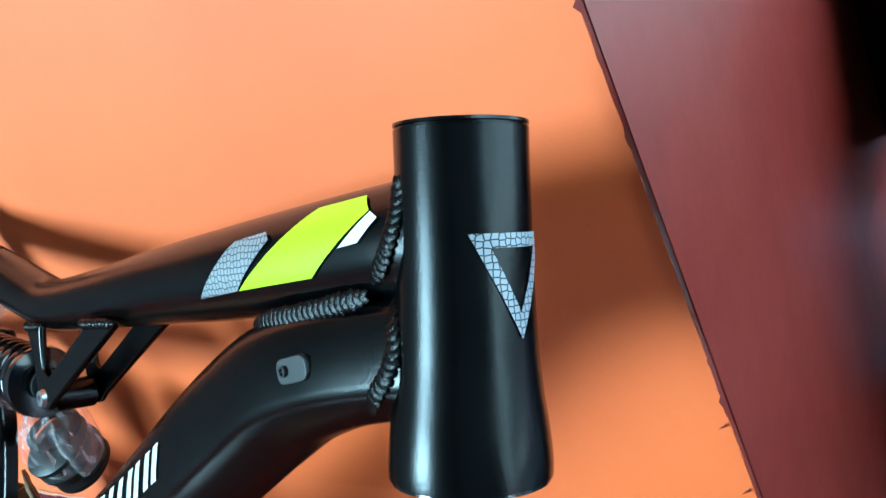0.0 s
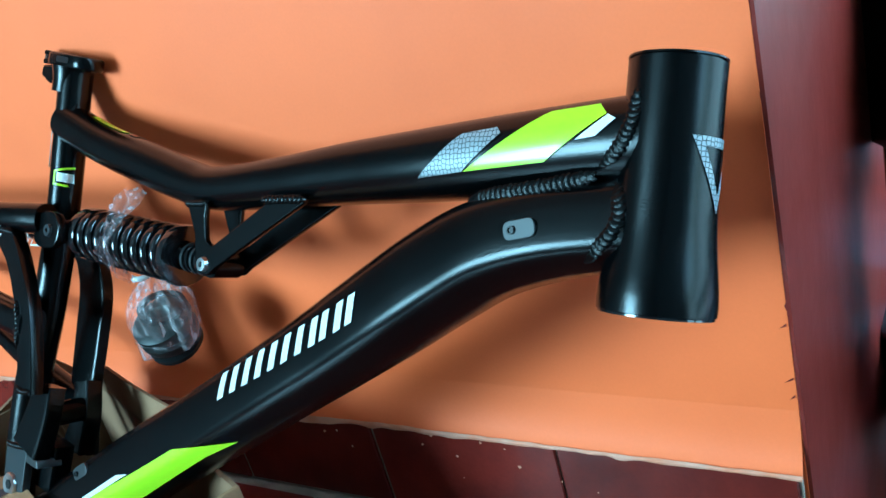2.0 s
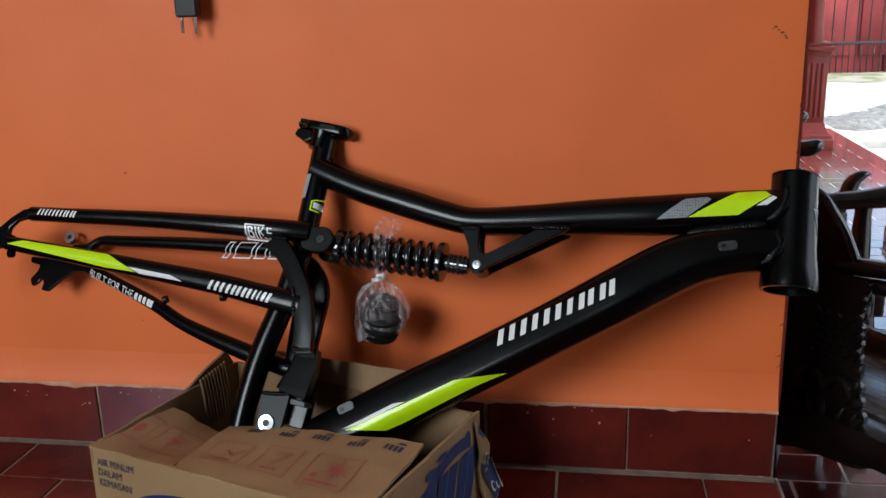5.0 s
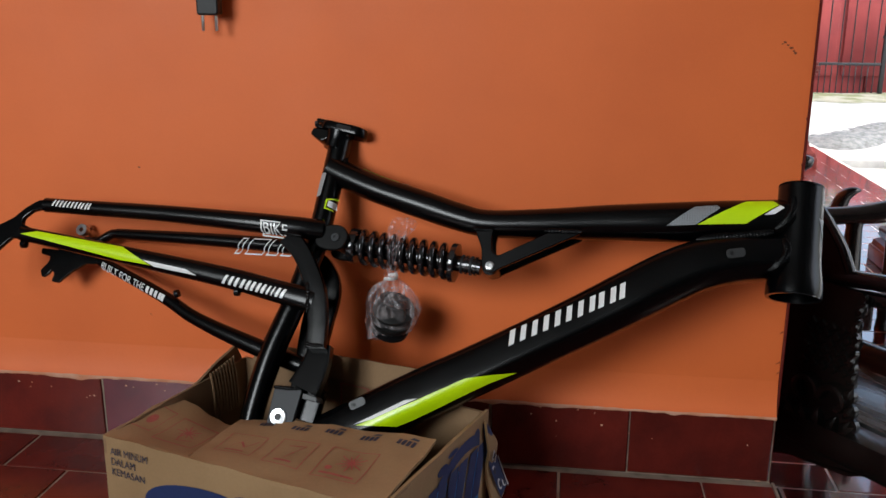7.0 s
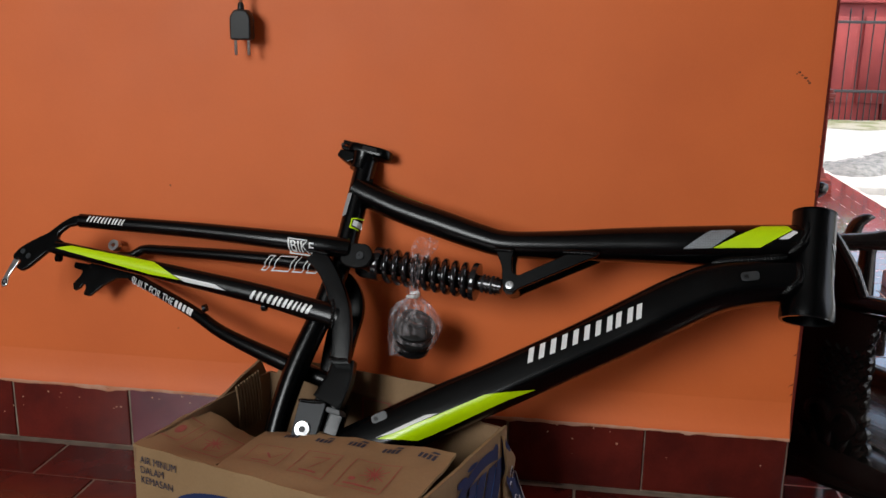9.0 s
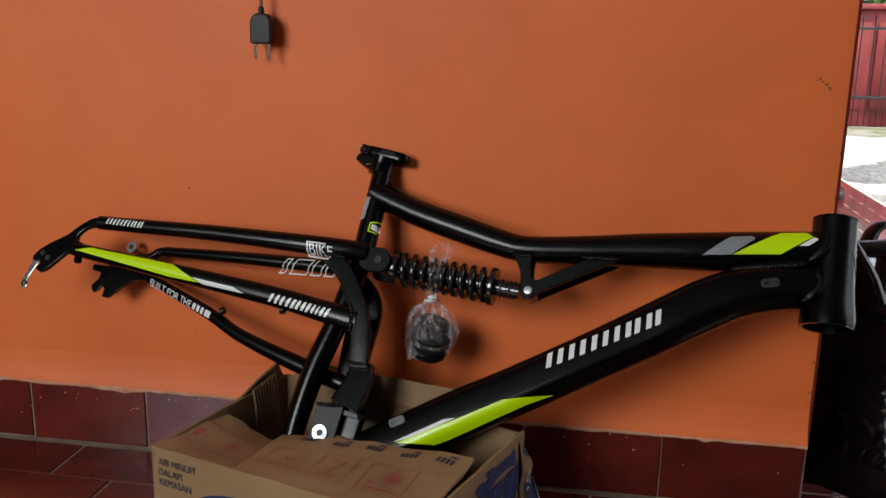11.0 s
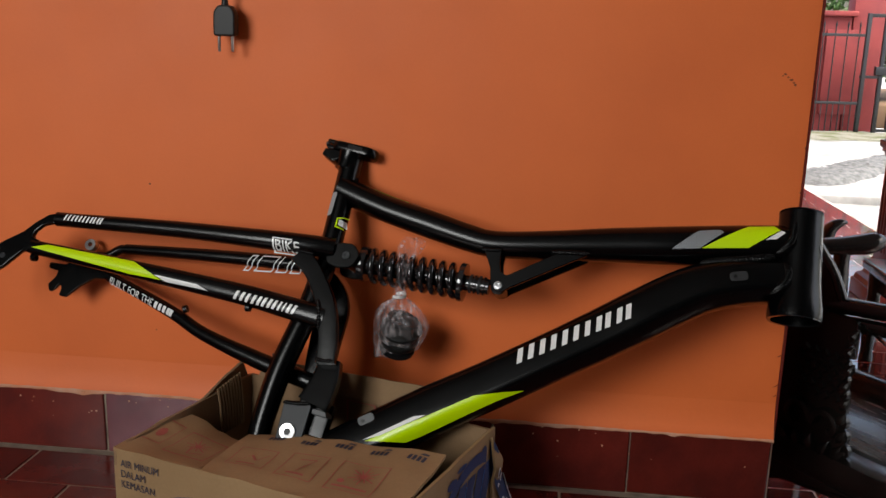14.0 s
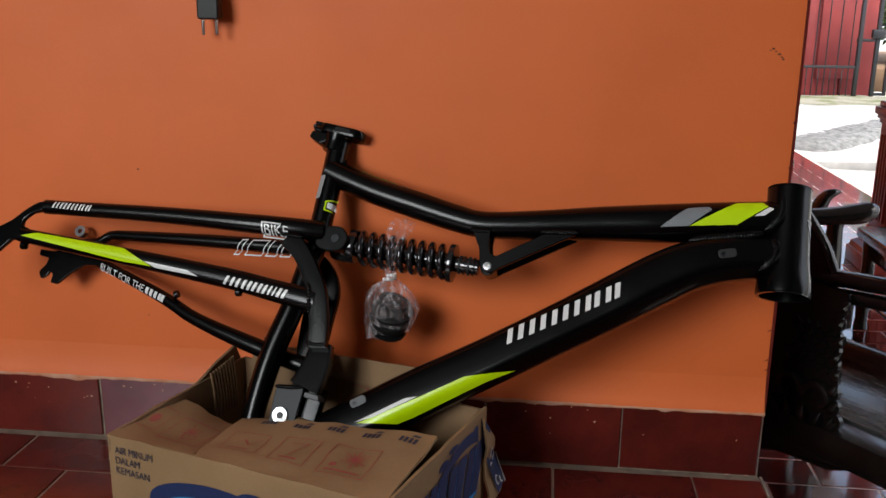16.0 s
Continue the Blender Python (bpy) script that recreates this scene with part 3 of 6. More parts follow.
# ---- welds: rows of small overlapping beads ----
def weld(points, r, count, flat=0.62):
    """One ridged bead: a swept oval whose size swells with every deposit."""
    per = 6
    path = smooth_path(points, 24)
    seg = np.cumsum([0] + [np.linalg.norm(b - a) for a, b in zip(path, path[1:])])
    rnd = random.Random(count)
    bm = bmesh.new()
    rings, n = [], 12
    total = count * per
    for k in range(total + 1):
        s = seg[-1] * k / total
        i = min(max(int(np.searchsorted(seg, s)), 1), len(path) - 1)
        f = (s - seg[i - 1]) / max(seg[i] - seg[i - 1], 1e-9)
        p = Vector(path[i - 1] + f * (path[i] - path[i - 1]))
        d = Vector(path[i] - path[i - 1]).normalized()
        out = Vector((0, -1, 0))
        out = (out - d * out.dot(d)).normalized()
        side = d.cross(out)
        ph = (k % per) / per
        g = 0.74 + 0.30 * math.sin(math.pi * ph) ** 0.6
        if k % per == 0:
            j1 = rnd.uniform(0.9, 1.12)
        e = min(1.0, 0.45 + 4 * min(k, total - k) / total)
        rings.append([bm.verts.new(p + (side * math.cos(2 * math.pi * q / n) * j1 + out * math.sin(2 * math.pi * q / n) * flat) * (r * g * e) - d * (0.0019 * math.cos(2 * math.pi * q / n) ** 2)) for q in range(n)])
    for a, b in zip(rings, rings[1:]):
        for q in range(n):
            bm.faces.new((a[q], a[(q + 1) % n], b[(q + 1) % n], b[q]))
    bm.faces.new(rings[0]), bm.faces.new(rings[-1][::-1])
    return bm


def weld_over(points, rows, sec):
    """Lays weld points (x, z) on whichever stands prouder, the tube or the head tube."""
    out = []
    for x, z in points:
        h = (z - HT_BOT.z) / HT_AX.z
        axis = HT_BOT + HT_AX * h
        r = head_radius(max(0.0, min(h, HT_LEN)))
        dx = x - axis.x
        v = -axis.y + math.sqrt(max(r * r - dx * dx, 0.0)) if abs(dx) < r else -0.1
        out.append((x, -(max(v, surface_v(rows, sec, x, z)) + 0.0006), z))
    return out


part("weld", weld(weld_over([(0.6215, 0.2985), (0.6205, 0.292), (0.6185, 0.283), (0.6135, 0.2725), (0.606, 0.2645), (0.598, 0.2595)], TT, None), 0.0043, 14, 0.24), WELD, bike)
part("weld", weld([(0.596, -0.0175, 0.2550), (0.580, -0.0182, 0.2530), (0.560, -0.0185, 0.2508), (0.540, -0.0185, 0.2490), (0.520, -0.0170, 0.2470), (0.507, -0.0140, 0.2455)], 0.0048, 23, 0.28), WELD, bike)
part("weld", weld(weld_over([(0.605, 0.2520), (0.6100, 0.243), (0.6115, 0.233), (0.6075, 0.223), (0.5990, 0.2145), (0.5890, 0.2075)], DT, DT_SEC), 0.0046, 16, 0.24), WELD, bike)
part("weld", weld([(0.0445, -0.012, 0.354), (0.0425, -0.0165, 0.342), (0.0415, -0.0180, 0.331), (0.047, -0.0150, 0.319)], 0.0044, 12, 0.42), WELD, bike)


# ---- cable ports ----
def cable_port(x, z, ang, rows, sec):
    m = pose(x, -(surface_v(rows, sec, x, z) + 0.0006), z, 0, -ang, 0)
    bm = plate(rounded([(-0.011, -0.0058), (0.011, -0.0058), (0.011, 0.0058), (-0.011, 0.0058)], 0.0050, 5), -0.0008, 0.0022, 0.0005)
    bm.transform(m)
    p = part("cable_port", bm, PORT, bike, "grey oval cable port plate")
    bm = lathe([(0.0001, -0.0004), (0.0026, -0.0004), (0.0026, 0.001), (0.0016, 0.001), (0.0012, 0.0)], 14, m @ pose(-0.005, -0.0014, 0, 90, 0, 0))
    part("screw", bm, PLASTIC, p)


cable_port(0.5525, 0.2265, 8, DT, DT_SEC)
cable_port(0.098, 0.0235, 27, DT, DT_SEC)


# ---- seat clamp: a thick stadium-shaped head with a split end ----
clamp_m = pose(0.036, -0.0085, 0.3965, 0, 13.5, 0)


def stadium(x0, x1, r, n=9):
    left = [(x0 + r - r * math.sin(math.pi * k / n), r * math.cos(math.pi * k / n)) for k in range(n + 1)]
    right = [(x1 - r + r * math.sin(math.pi * k / n), -r * math.cos(math.pi * k / n)) for k in range(n + 1)]
    return left + right


bm = plate(stadium(-0.034, 0.036, 0.0155), -0.0068, 0.0062, 0.003)
bm.transform(clamp_m @ pose(0, 0, 0, 90, 0, 0))
seat_clamp = part("seat_clamp", bm, BLACK, bike, "flat forged seat clamp head")
bm = lathe([(0.0155, -0.030), (0.0157, -0.020), (0.0168, -0.012), (0.0185, -0.006)], 28, clamp_m @ pose(-0.004, 0, 0))
part("neck", bm, BLACK, seat_clamp)
for z0, z1 in ((-0.0068, -0.0018), (0.0016, 0.0062)):
    bm = plate(rounded([(-0.039, z0), (-0.026, z0), (-0.026, z1), (-0.039, z1)], 0.002, 3), -0.0115, 0.0115, 0.001)
    bm.transform(clamp_m)
    part("split_jaw", bm, BLACK, seat_clamp)
bm = plate(rounded([(-0.042, -0.018), (-0.024, -0.025), (-0.006, -0.014), (-0.006, -0.006), (-0.040, -0.0078)], 0.003, 4), -0.0105, 0.0105, 0.002)
bm.transform(clamp_m)
part("lower_jaw", bm, BLACK, seat_clamp)
part("bolt", lathe([(0.0001, 0), (0.0030, 0), (0.0030, 0.004), (0.0001, 0.004)], 14, clamp_m @ pose(-0.0375, -0.006, 0.0, 0, -90, 0)), GUNMETAL, seat_clamp)
bm = plate(rounded([(-0.010, -0.0028), (0.012, -0.0028), (0.012, 0.0028), (-0.010, 0.0028)], 0.0028, 5), -0.0161, -0.0150)
bm.transform(clamp_m @ pose(0.004, 0, 0))
part("slot", bm, PLASTIC, seat_clamp)

# stickers on the seat tube
poly_decal("serial_sticker", rounded([(0.0090, 0.297), (0.0165, 0.298), (0.0225, 0.3305), (0.0150, 0.331)], 0.002), ST, None, STICKER, bike.children[2], 0.0013, label="grey blank sticker")
for quad in ([(0.0255, 0.2935), (0.0395, 0.2965), (0.0390, 0.2945), (0.0255, 0.2915)], [(0.0235, 0.280), (0.0255, 0.2935), (0.0275, 0.2935), (0.0255, 0.280)],
             [(0.0235, 0.280), (0.034, 0.2775), (0.034, 0.2797), (0.0235, 0.2823)]):
    poly_decal("lime_mark", quad, ST, None, LIME, bike.children[2], label="lime outlined mark")
poly_decal("white_mark", [(0.0275, 0.2835), (0.0375, 0.2805), (0.0365, 0.2895), (0.0285, 0.2915)], ST, None, WHITE, bike.children[2])


# ---- rear triangle ----
rear = thing("swingarm", "", "")
rear.parent = bike
US = [c2(0.030, 0.2465, 0.030, 0.0145, 0.0145), c2(-0.005, 0.2485, 0.040, 0.0140, 0.0135), c2(-0.060, 0.2520, 0.048, 0.0132, 0.0125), c2(-0.19, 0.262, 0.053, 0.0112, 0.011),
      c2(-0.33, 0.2685, 0.060, 0.0100, 0.010), c2(-0.372, 0.2705, 0.062, 0.0100, 0.0098)]
LS = [c2(0.034, 0.149, 0.043, 0.0158, 0.013), c2(-0.02, 0.1605, 0.045, 0.0148, 0.013), c2(-0.094, 0.177, 0.047, 0.0138, 0.0125), c2(-0.263, 0.206, 0.054, 0.0118, 0.011), c2(-0.405, 0.2295, 0.060, 0.0100, 0.009)]
upper_stay = part("upper_stay", sweep(US, ring_section(24, 2.2), 5), BLACK, rear)
lower_stay = part("lower_stay", sweep(LS, ring_section(24, 2.6), 5), BLACK, rear)
bm = plate(rounded([(-0.366, 0.2795), (-0.385, 0.2765), (-0.403, 0.2655), (-0.42, 0.251), (-0.445, 0.2385), (-0.462, 0.228), (-0.4725, 0.216), (-0.469, 0.2085), (-0.462, 0.2125),
                    (-0.4565, 0.2065), (-0.4635, 0.198), (-0.4545, 0.1925), (-0.443, 0.1985), (-0.417, 0.2225), (-0.398, 0.2195), (-0.394, 0.2395), (-0.404, 0.2415),
                    (-0.4035, 0.2505), (-0.392, 0.2605), (-0.374, 0.2645)], 0.004, 3), -0.065, -0.057, 0.0015)
dropout = part("dropout", bm, BLACK, rear, "forged black dropout plate")
for x, z in ((-0.455, 0.2215), (-0.4445, 0.2145)):
    part("bolt", lathe([(0.0001, 0), (0.0042, 0), (0.0038, 0.0018), (0.0018, 0.0018), (0.0015, 0.0008)], 16, pose(x, -0.0652, z, 90, 0, 0)), GUNMETAL, dropout)
bm = plate(rounded([(-0.468, 0.2235), (-0.4735, 0.2205), (-0.4905, 0.178), (-0.487, 0.169), (-0.479, 0.172), (-0.479, 0.187), (-0.4665, 0.209)], 0.003, 3), -0.056, -0.053, 0.001)
hanger = part("derailleur_hanger", bm, STEEL, rear, "bare alloy derailleur hanger")
part("hole", lathe([(0.0045, 0), (0.0030, 0), (0.0030, 0.0005), (0.0045, 0.0005)], 16, pose(-0.4835, -0.0562, 0.1775, 90, 0, 0), closed=True), GLOSS, hanger)

poly_decal("lime_stripe", [(-0.3995, 0.2265), (-0.375, 0.2310), (-0.243, 0.2125), (-0.198, 0.1875), (-0.245, 0.194)], LS, None, LIME, lower_stay, 0.0013, cuts=24, xcuts=24, label="lime stripe decal")
poly_decal("white_stripe", [(-0.209, 0.1945), (-0.145, 0.1835), (-0.129, 0.1755), (-0.192, 0.1855)], LS, None, WHITE, lower_stay, 0.0013, cuts=20, xcuts=20, label="white stripe decal")
for block in slanted_bars((1, 1, 0.9, 0.9, 0.4, 0.35, 0.9), 0.3):
    decal("model_mark_block", polys_bm(block), LS, None, WHITE, lower_stay, (-0.0935, 0.1665), (-0.003, 0.1485), (-0.091, 0.1785), label="white slanted model mark")
for block in slanted_bars((1, 1, 1, 0.5, 0.9, 0.9)):
    decal("wordmark_block", polys_bm(block), US, None, WHITE, upper_stay, (-0.3565, 0.2665), (-0.2965, 0.2620), (-0.3565, 0.2755), label="small white wordmark bars")
bm = polys_bm([[(0, 0), (.06, 0), (.06, 1), (0, 1)], [(.06, .9), (.72, .9), (.72, 1), (.06, 1)], [(.06, 0), (1, 0), (1, .1), (.06, .1)]])
decal("frame_line", bm, US, None, WHITE, upper_stay, (-0.0475, 0.2335), (-0.0100, 0.2305), (-0.0480, 0.2530))
bm = stretch_to(text_bm("BIKE", 1.0), 0.86, 0.68)
for v in bm.verts:
    v.co.x, v.co.y = v.co.x + 0.11, v.co.y + 0.17
decal("writing", bm, US, None, WHITE, upper_stay, (-0.0475, 0.2335), (-0.0100, 0.2305), (-0.0480, 0.2530), cuts=6)

FU = [c2(-0.005, 0.2350, -0.020, 0.0108, 0.0105), c2(-0.036, 0.2375, -0.024, 0.0106, 0.0105), c2(-0.17, 0.2465, -0.025, 0.0092, 0.009), c2(-0.312, 0.2530, -0.026, 0.0075, 0.0075)]
FL = [c2(0.02, 0.066, -0.024, 0.0125, 0.012), c2(-0.0705, 0.095, -0.024, 0.0122, 0.012), c2(-0.1655, 0.1305, -0.024, 0.0096, 0.010), c2(-0.223, 0.1615, -0.025, 0.0092, 0.009), c2(-0.332, 0.211, -0.026, 0.0078, 0.008)]
far_upper = part("upper_stay", sweep(FU, ring_section(20, 2.2), 5), BLACK, rear)
far_lower = part("lower_stay", sweep(FL, ring_section(20, 2.2), 5), BLACK, rear)
bm = tube([(-0.310, 0.026, 0.253), (-0.322, 0.026, 0.252), (-0.340, 0.026, 0.242), (-0.362, 0.026, 0.2405)], 0.0068, 12)
part("stay_elbow", bm, BLACK, rear)
bm = plate(rounded([(-0.325, 0.219), (-0.36, 0.245), (-0.385, 0.240), (-0.405, 0.226), (-0.432, 0.229), (-0.432, 0.220), (-0.415, 0.216), (-0.4175, 0.207), (-0.4285, 0.195), (-0.4235, 0.184),
                    (-0.414, 0.1895), (-0.410, 0.1965), (-0.404, 0.1905), (-0.407, 0.1785), (-0.396, 0.1765), (-0.376, 0.194), (-0.355, 0.206), (-0.335, 0.206)], 0.003, 3), 0.022, 0.028, 0.001)
far_dropout = part("dropout", bm, BLACK, rear, "black dropout plate with a brake mount")
bm = lathe([(0.0035, -0.005), (0.0085, -0.005), (0.0085, 0.005), (0.0035, 0.005)], 24, pose(-0.3675, 0.022, 0.2565, 90, 0, 0), closed=True)
part("brake_mount_eye", bm, STEEL, far_dropout, "bare steel brake mount eye")
outline = []
for x0, x1 in ((0.02, 0.12), (0.20, 0.50), (0.56, 0.74), (0.80, 0.98)):
    for a, b, c, d in ((x0, 0.0, x0 + 0.018, 1.0), (x1 - 0.018, 0.0, x1, 1.0), (x0 + 0.018, 0.0, x1 - 0.018, 0.09), (x0 + 0.018, 0.91, x1 - 0.018, 1.0)):
        if not (x0 == 0.56 and b > 0.5):
            outline.append([(a + 0.10 * b, b), (c + 0.10 * b, b), (c + 0.10 * d, d), (a + 0.10 * d, d)])
decal("outlined_mark", polys_bm(outline), FU, None, WHITE, far_upper, (-0.124, 0.2255), (-0.034, 0.2225), (-0.116, 0.2475), label="thin white outlined mark")
bm = stretch_to(text_bm("BUILT FOR THE", 1.0), 0.68, 1.0)
for x0 in (0.71, 0.775, 0.84, 0.905, 0.95):
    q = [bm.verts.new((x0 + dx, dy, 0)) for dx, dy in ((0, 0.05), (0.042, 0.05), (0.042, 0.95), (0, 0.95))]
    bm.faces.new(q)
decal("writing", bm, FL, None, WHITE, far_lower, (-0.3270, 0.1985), (-0.217, 0.1515), (-0.3235, 0.2085), label="small white lettering", cuts=4)

# curved gussets and the lower yoke
G_SEC = rounded([(-1, -1), (-1, 1), (1, 1), (1, -1)], 0.2, 2)
part("gusset", sweep([c2(-0.012, 0.2345, 0.044, 0.0135, 0.0065), c2(0.012, 0.208, 0.0455, 0.0118, 0.0065), c2(0.034, 0.165, 0.0475, 0.0125, 0.0065), c2(0.042, 0.125, 0.0485, 0.0125, 0.0065),
                      c2(0.0435, 0.088, 0.0490, 0.0128, 0.0065)], G_SEC, 6), BLACK, rear)
part("gusset", sweep([c2(-0.012, 0.2265, -0.028, 0.011, 0.006), c2(0.008, 0.210, -0.028, 0.017, 0.006), c2(0.019, 0.178, -0.028, 0.022, 0.006), c2(0.013, 0.132, -0.028, 0.0215, 0.006),
                      c2(0.009, 0.085, -0.026, 0.0195, 0.006), c2(0.010, 0.02, -0.025, 0.016, 0.006)], G_SEC, 6), BLACK, rear)
part("weld", weld([(0.024, -0.054, 0.170), (0.0275, -0.0548, 0.156), (0.0285, -0.0550, 0.142), (0.0285, -0.0552, 0.131)], 0.0035, 9), WELD, rear)
part("weld", weld([(-0.022, -0.0520, 0.2385), (-0.008, -0.0520, 0.2365), (0.010, -0.0515, 0.2335)], 0.003, 9), WELD, rear)
part("weld", weld([(0.031, -0.0555, 0.0935), (0.043, -0.0560, 0.091), (0.0555, -0.0555, 0.092)], 0.0026, 8), WELD, rear)
bm = sweep([c2(0.0435, 0.094, 0.030, 0.0145, 0.0085), c2(0.041, 0.070, 0.0335, 0.0175, 0.0085), c2(0.033, 0.046, 0.037, 0.020, 0.0085), c2(0.029, 0.036, 0.0385, 0.021, 0.0085)], G_SEC, 5)
part("yoke", sweep([c2(0.029, 0.042, 0.018, 0.023, 0.010), c2(0.020, 0.0, 0.019, 0.023, 0.010)], G_SEC, 3), BLACK, rear)
part("yoke", bm, BLACK, rear, smooth=False)
bm = sweep([c2(0.022, 0.092, -0.02, 0.0115, 0.0085), c2(0.024, 0.060, -0.018, 0.0125, 0.009), c2(0.012, 0.028, -0.018, 0.016, 0.009)], G_SEC, 5)
part("yoke", bm, BLACK, rear, smooth=False)
bm = tube([(0.040, -0.034, 0.066), (0.032, -0.01, 0.066), (0.020, 0.022, 0.066)], 0.0115, 16)
part("yoke_bridge", bm, BLACK, rear)
bm = plate(rounded([(-0.0095, 0.0365), (0.0285, 0.0360), (0.017, -0.02), (-0.017, -0.02)], 0.004, 3), -0.0425, -0.0345, 0.001)
clevis = part("clevis", bm, GUNMETAL, rear, "bare grey pivot plate")
part("pivot_bolt", lathe([(0.0001, 0.0), (0.0034, 0.0), (0.0034, 0.0024), (0.0100, 0.0030), (0.0108, 0.0018), (0.0108, 0.0)], 28, pose(0.0005, -0.0425, 0.0005, 90, 0, 0)), STEEL, clevis, "bright round pivot bolt")
part("hex_socket", lathe([(0.0001, 0), (0.0048, 0), (0.0048, 0.0006), (0.0001, 0.0006)], 6, pose(0.0005, -0.0452, 0.0005, 90, 0, 0)), PLASTIC, clevis)
part("weld", weld([(-0.009, -0.043, 0.0375), (0.010, -0.043, 0.0368), (0.028, -0.0425, 0.0370)], 0.0028, 10), WELD, rear)
bm = plate(rounded([(0.029, 0.0245), (0.050, 0.0205), (0.049, 0.028), (0.030, 0.032)], 0.002, 3), -0.044, -0.020, 0.001)
part("cross_plate", bm, PORT, rear, "small dark grey cross plate")
part("bottom_bracket_shell", lathe([(0.018, -0.036), (0.022, -0.036), (0.022, 0.036), (0.018, 0.036)], 28, pose(0.012, 0, -0.048, 90, 0, 0), closed=True), BLACK, bike)
# small cable guides
for x, z, v in ((-0.073, 0.1575, 0.05), (-0.402, 0.2155, 0.055)):
    bm = lathe([(0.0025, -0.003), (0.0058, -0.003), (0.0058, 0.003), (0.0025, 0.003)], 14, pose(x, -v, z, 0, 90, 0), closed=True)
    part("cable_guide", bm, BLACK, rear)
for x, z in ((-0.197, 0.1645), (-0.052, 0.1035)):
    bm = lathe([(0.002, -0.003), (0.0055, -0.003), (0.0055, 0.003), (0.002, 0.003)], 14, pose(x, 0.016, z, 0, 70, 0), closed=True)
    part("cable_guide", bm, BLACK if x < -0.1 else GUNMETAL, rear)

# main pivot rocker
bm = plate(rounded([(0.022, 0.2245), (0.040, 0.2185), (0.060, 0.2195), (0.0695, 0.236), (0.060, 0.2525), (0.038, 0.2535), (0.022, 0.2470)], 0.010, 5), -0.0385, -0.030, 0.0015)
rocker = part("rocker_plate", bm, BLACK, rear)
part("pivot_bolt", lathe([(0.0001, 0.0006), (0.002, 0.0006), (0.0022, 0.0024), (0.0052, 0.0024), (0.0060, 0.0)], 20, pose(0.0505, -0.0385, 0.2355, 90, 0, 0)), GUNMETAL, rocker, "grey pivot bolt")
bm = plate(rounded([(0.022, 0.2245), (0.040, 0.2185), (0.060, 0.2195), (0.0695, 0.236), (0.060, 0.2525), (0.038, 0.2535), (0.022, 0.2470)], 0.010, 5), 0.024, 0.031, 0.0015)
part("rocker_plate", bm, BLACK, rear)

# ---- shock absorber ----
SH0, SH1 = Vector((0.0505, -0.0055, 0.2355)), Vector((0.254, -0.001, 0.2055))
SH = Matrix.Translation(SH0) @ (SH1 - SH0).to_track_quat("Z", "Y").to_matrix().to_4x4()
SHL = (SH1 - SH0).length
shock = thing("shock_absorber", "", "")
shock.parent = bike
part("damper_body", lathe([(0.0001, 0.012), (0.013, 0.012), (0.014, 0.03), (0.012, 0.034), (0.012, SHL * 0.62), (0.0125, SHL * 0.62), (0.0125, SHL * 0.72), (0.0105, SHL * 0.73),
                           (0.0105, SHL * 0.93), (0.0001, SHL * 0.93)], 28, SH), GLOSS, shock, "gloss black damper body")


def coil():
    bm = bmesh.new()
    turns, n, k = 9.2, 26, 10
    a0, a1 = 0.024, SHL * 0.735
    rings = []
    total = int(turns * n)
    for i in range(total + 1):
        t = i / total
        h = a0 + (a1 - a0) * t
        a = 2 * math.pi * turns * t
        c = Vector((0.0205 * math.cos(a), 0.0205 * math.sin(a), h))
        rad = Vector((math.cos(a), math.sin(a), 0))
        rings.append([bm.verts.new(SH @ (c + (rad * math.cos(2 * math.pi * j / k) + Vector((0, 0, 1)) * math.sin(2 * math.pi * j / k)) * 0.0042)) for j in range(k)])
    for a, b in zip(rings, rings[1:]):
        for j in range(k):
            bm.faces.new((a[j], a[(j + 1) % k], b[(j + 1) % k], b[j]))
    bm.faces.new(rings[0]), bm.faces.new(rings[-1][::-1])
    return bm


part("coil_spring", coil(), GLOSS, shock, "gloss black coil spring")
part("spring_collar", lathe([(0.011, SHL * 0.735), (0.0255, SHL * 0.735), (0.0262, SHL * 0.745), (0.0255, SHL * 0.77), (0.014, SHL * 0.775), (0.011, SHL * 0.775)], 30, SH), GLOSS, shock)
part("spring_collar", lathe([(0.011, 0.010), (0.0235, 0.012), (0.0240, 0.019), (0.0230, 0.022), (0.011, 0.022)], 30, SH), GLOSS, shock)
for k in range(4):
    z = SHL * (0.80 + 0.03 * k)
    part("adjuster_ring", lathe([(0.010, z), (0.0125, z + 0.0005), (0.0125, z + 0.003), (0.010, z + 0.0035)], 26, SH), GLOSS if k % 2 else GUNMETAL, shock)
part("eyelet", lathe([(0.004, -0.013), (0.0105, -0.013), (0.0105, 0.013), (0.004, 0.013)], 24, Matrix.Translation(SH1) @ pose(0, 0, 0, 90, 0, 0), closed=True), BLACK, shock)
part("eyelet", lathe([(0.004, -0.024), (0.0115, -0.024), (0.0115, 0.024), (0.004, 0.024)], 24, Matrix.Translation(SH0) @ pose(0, 0, 0, 90, 0, 0), closed=True), BLACK, shock)

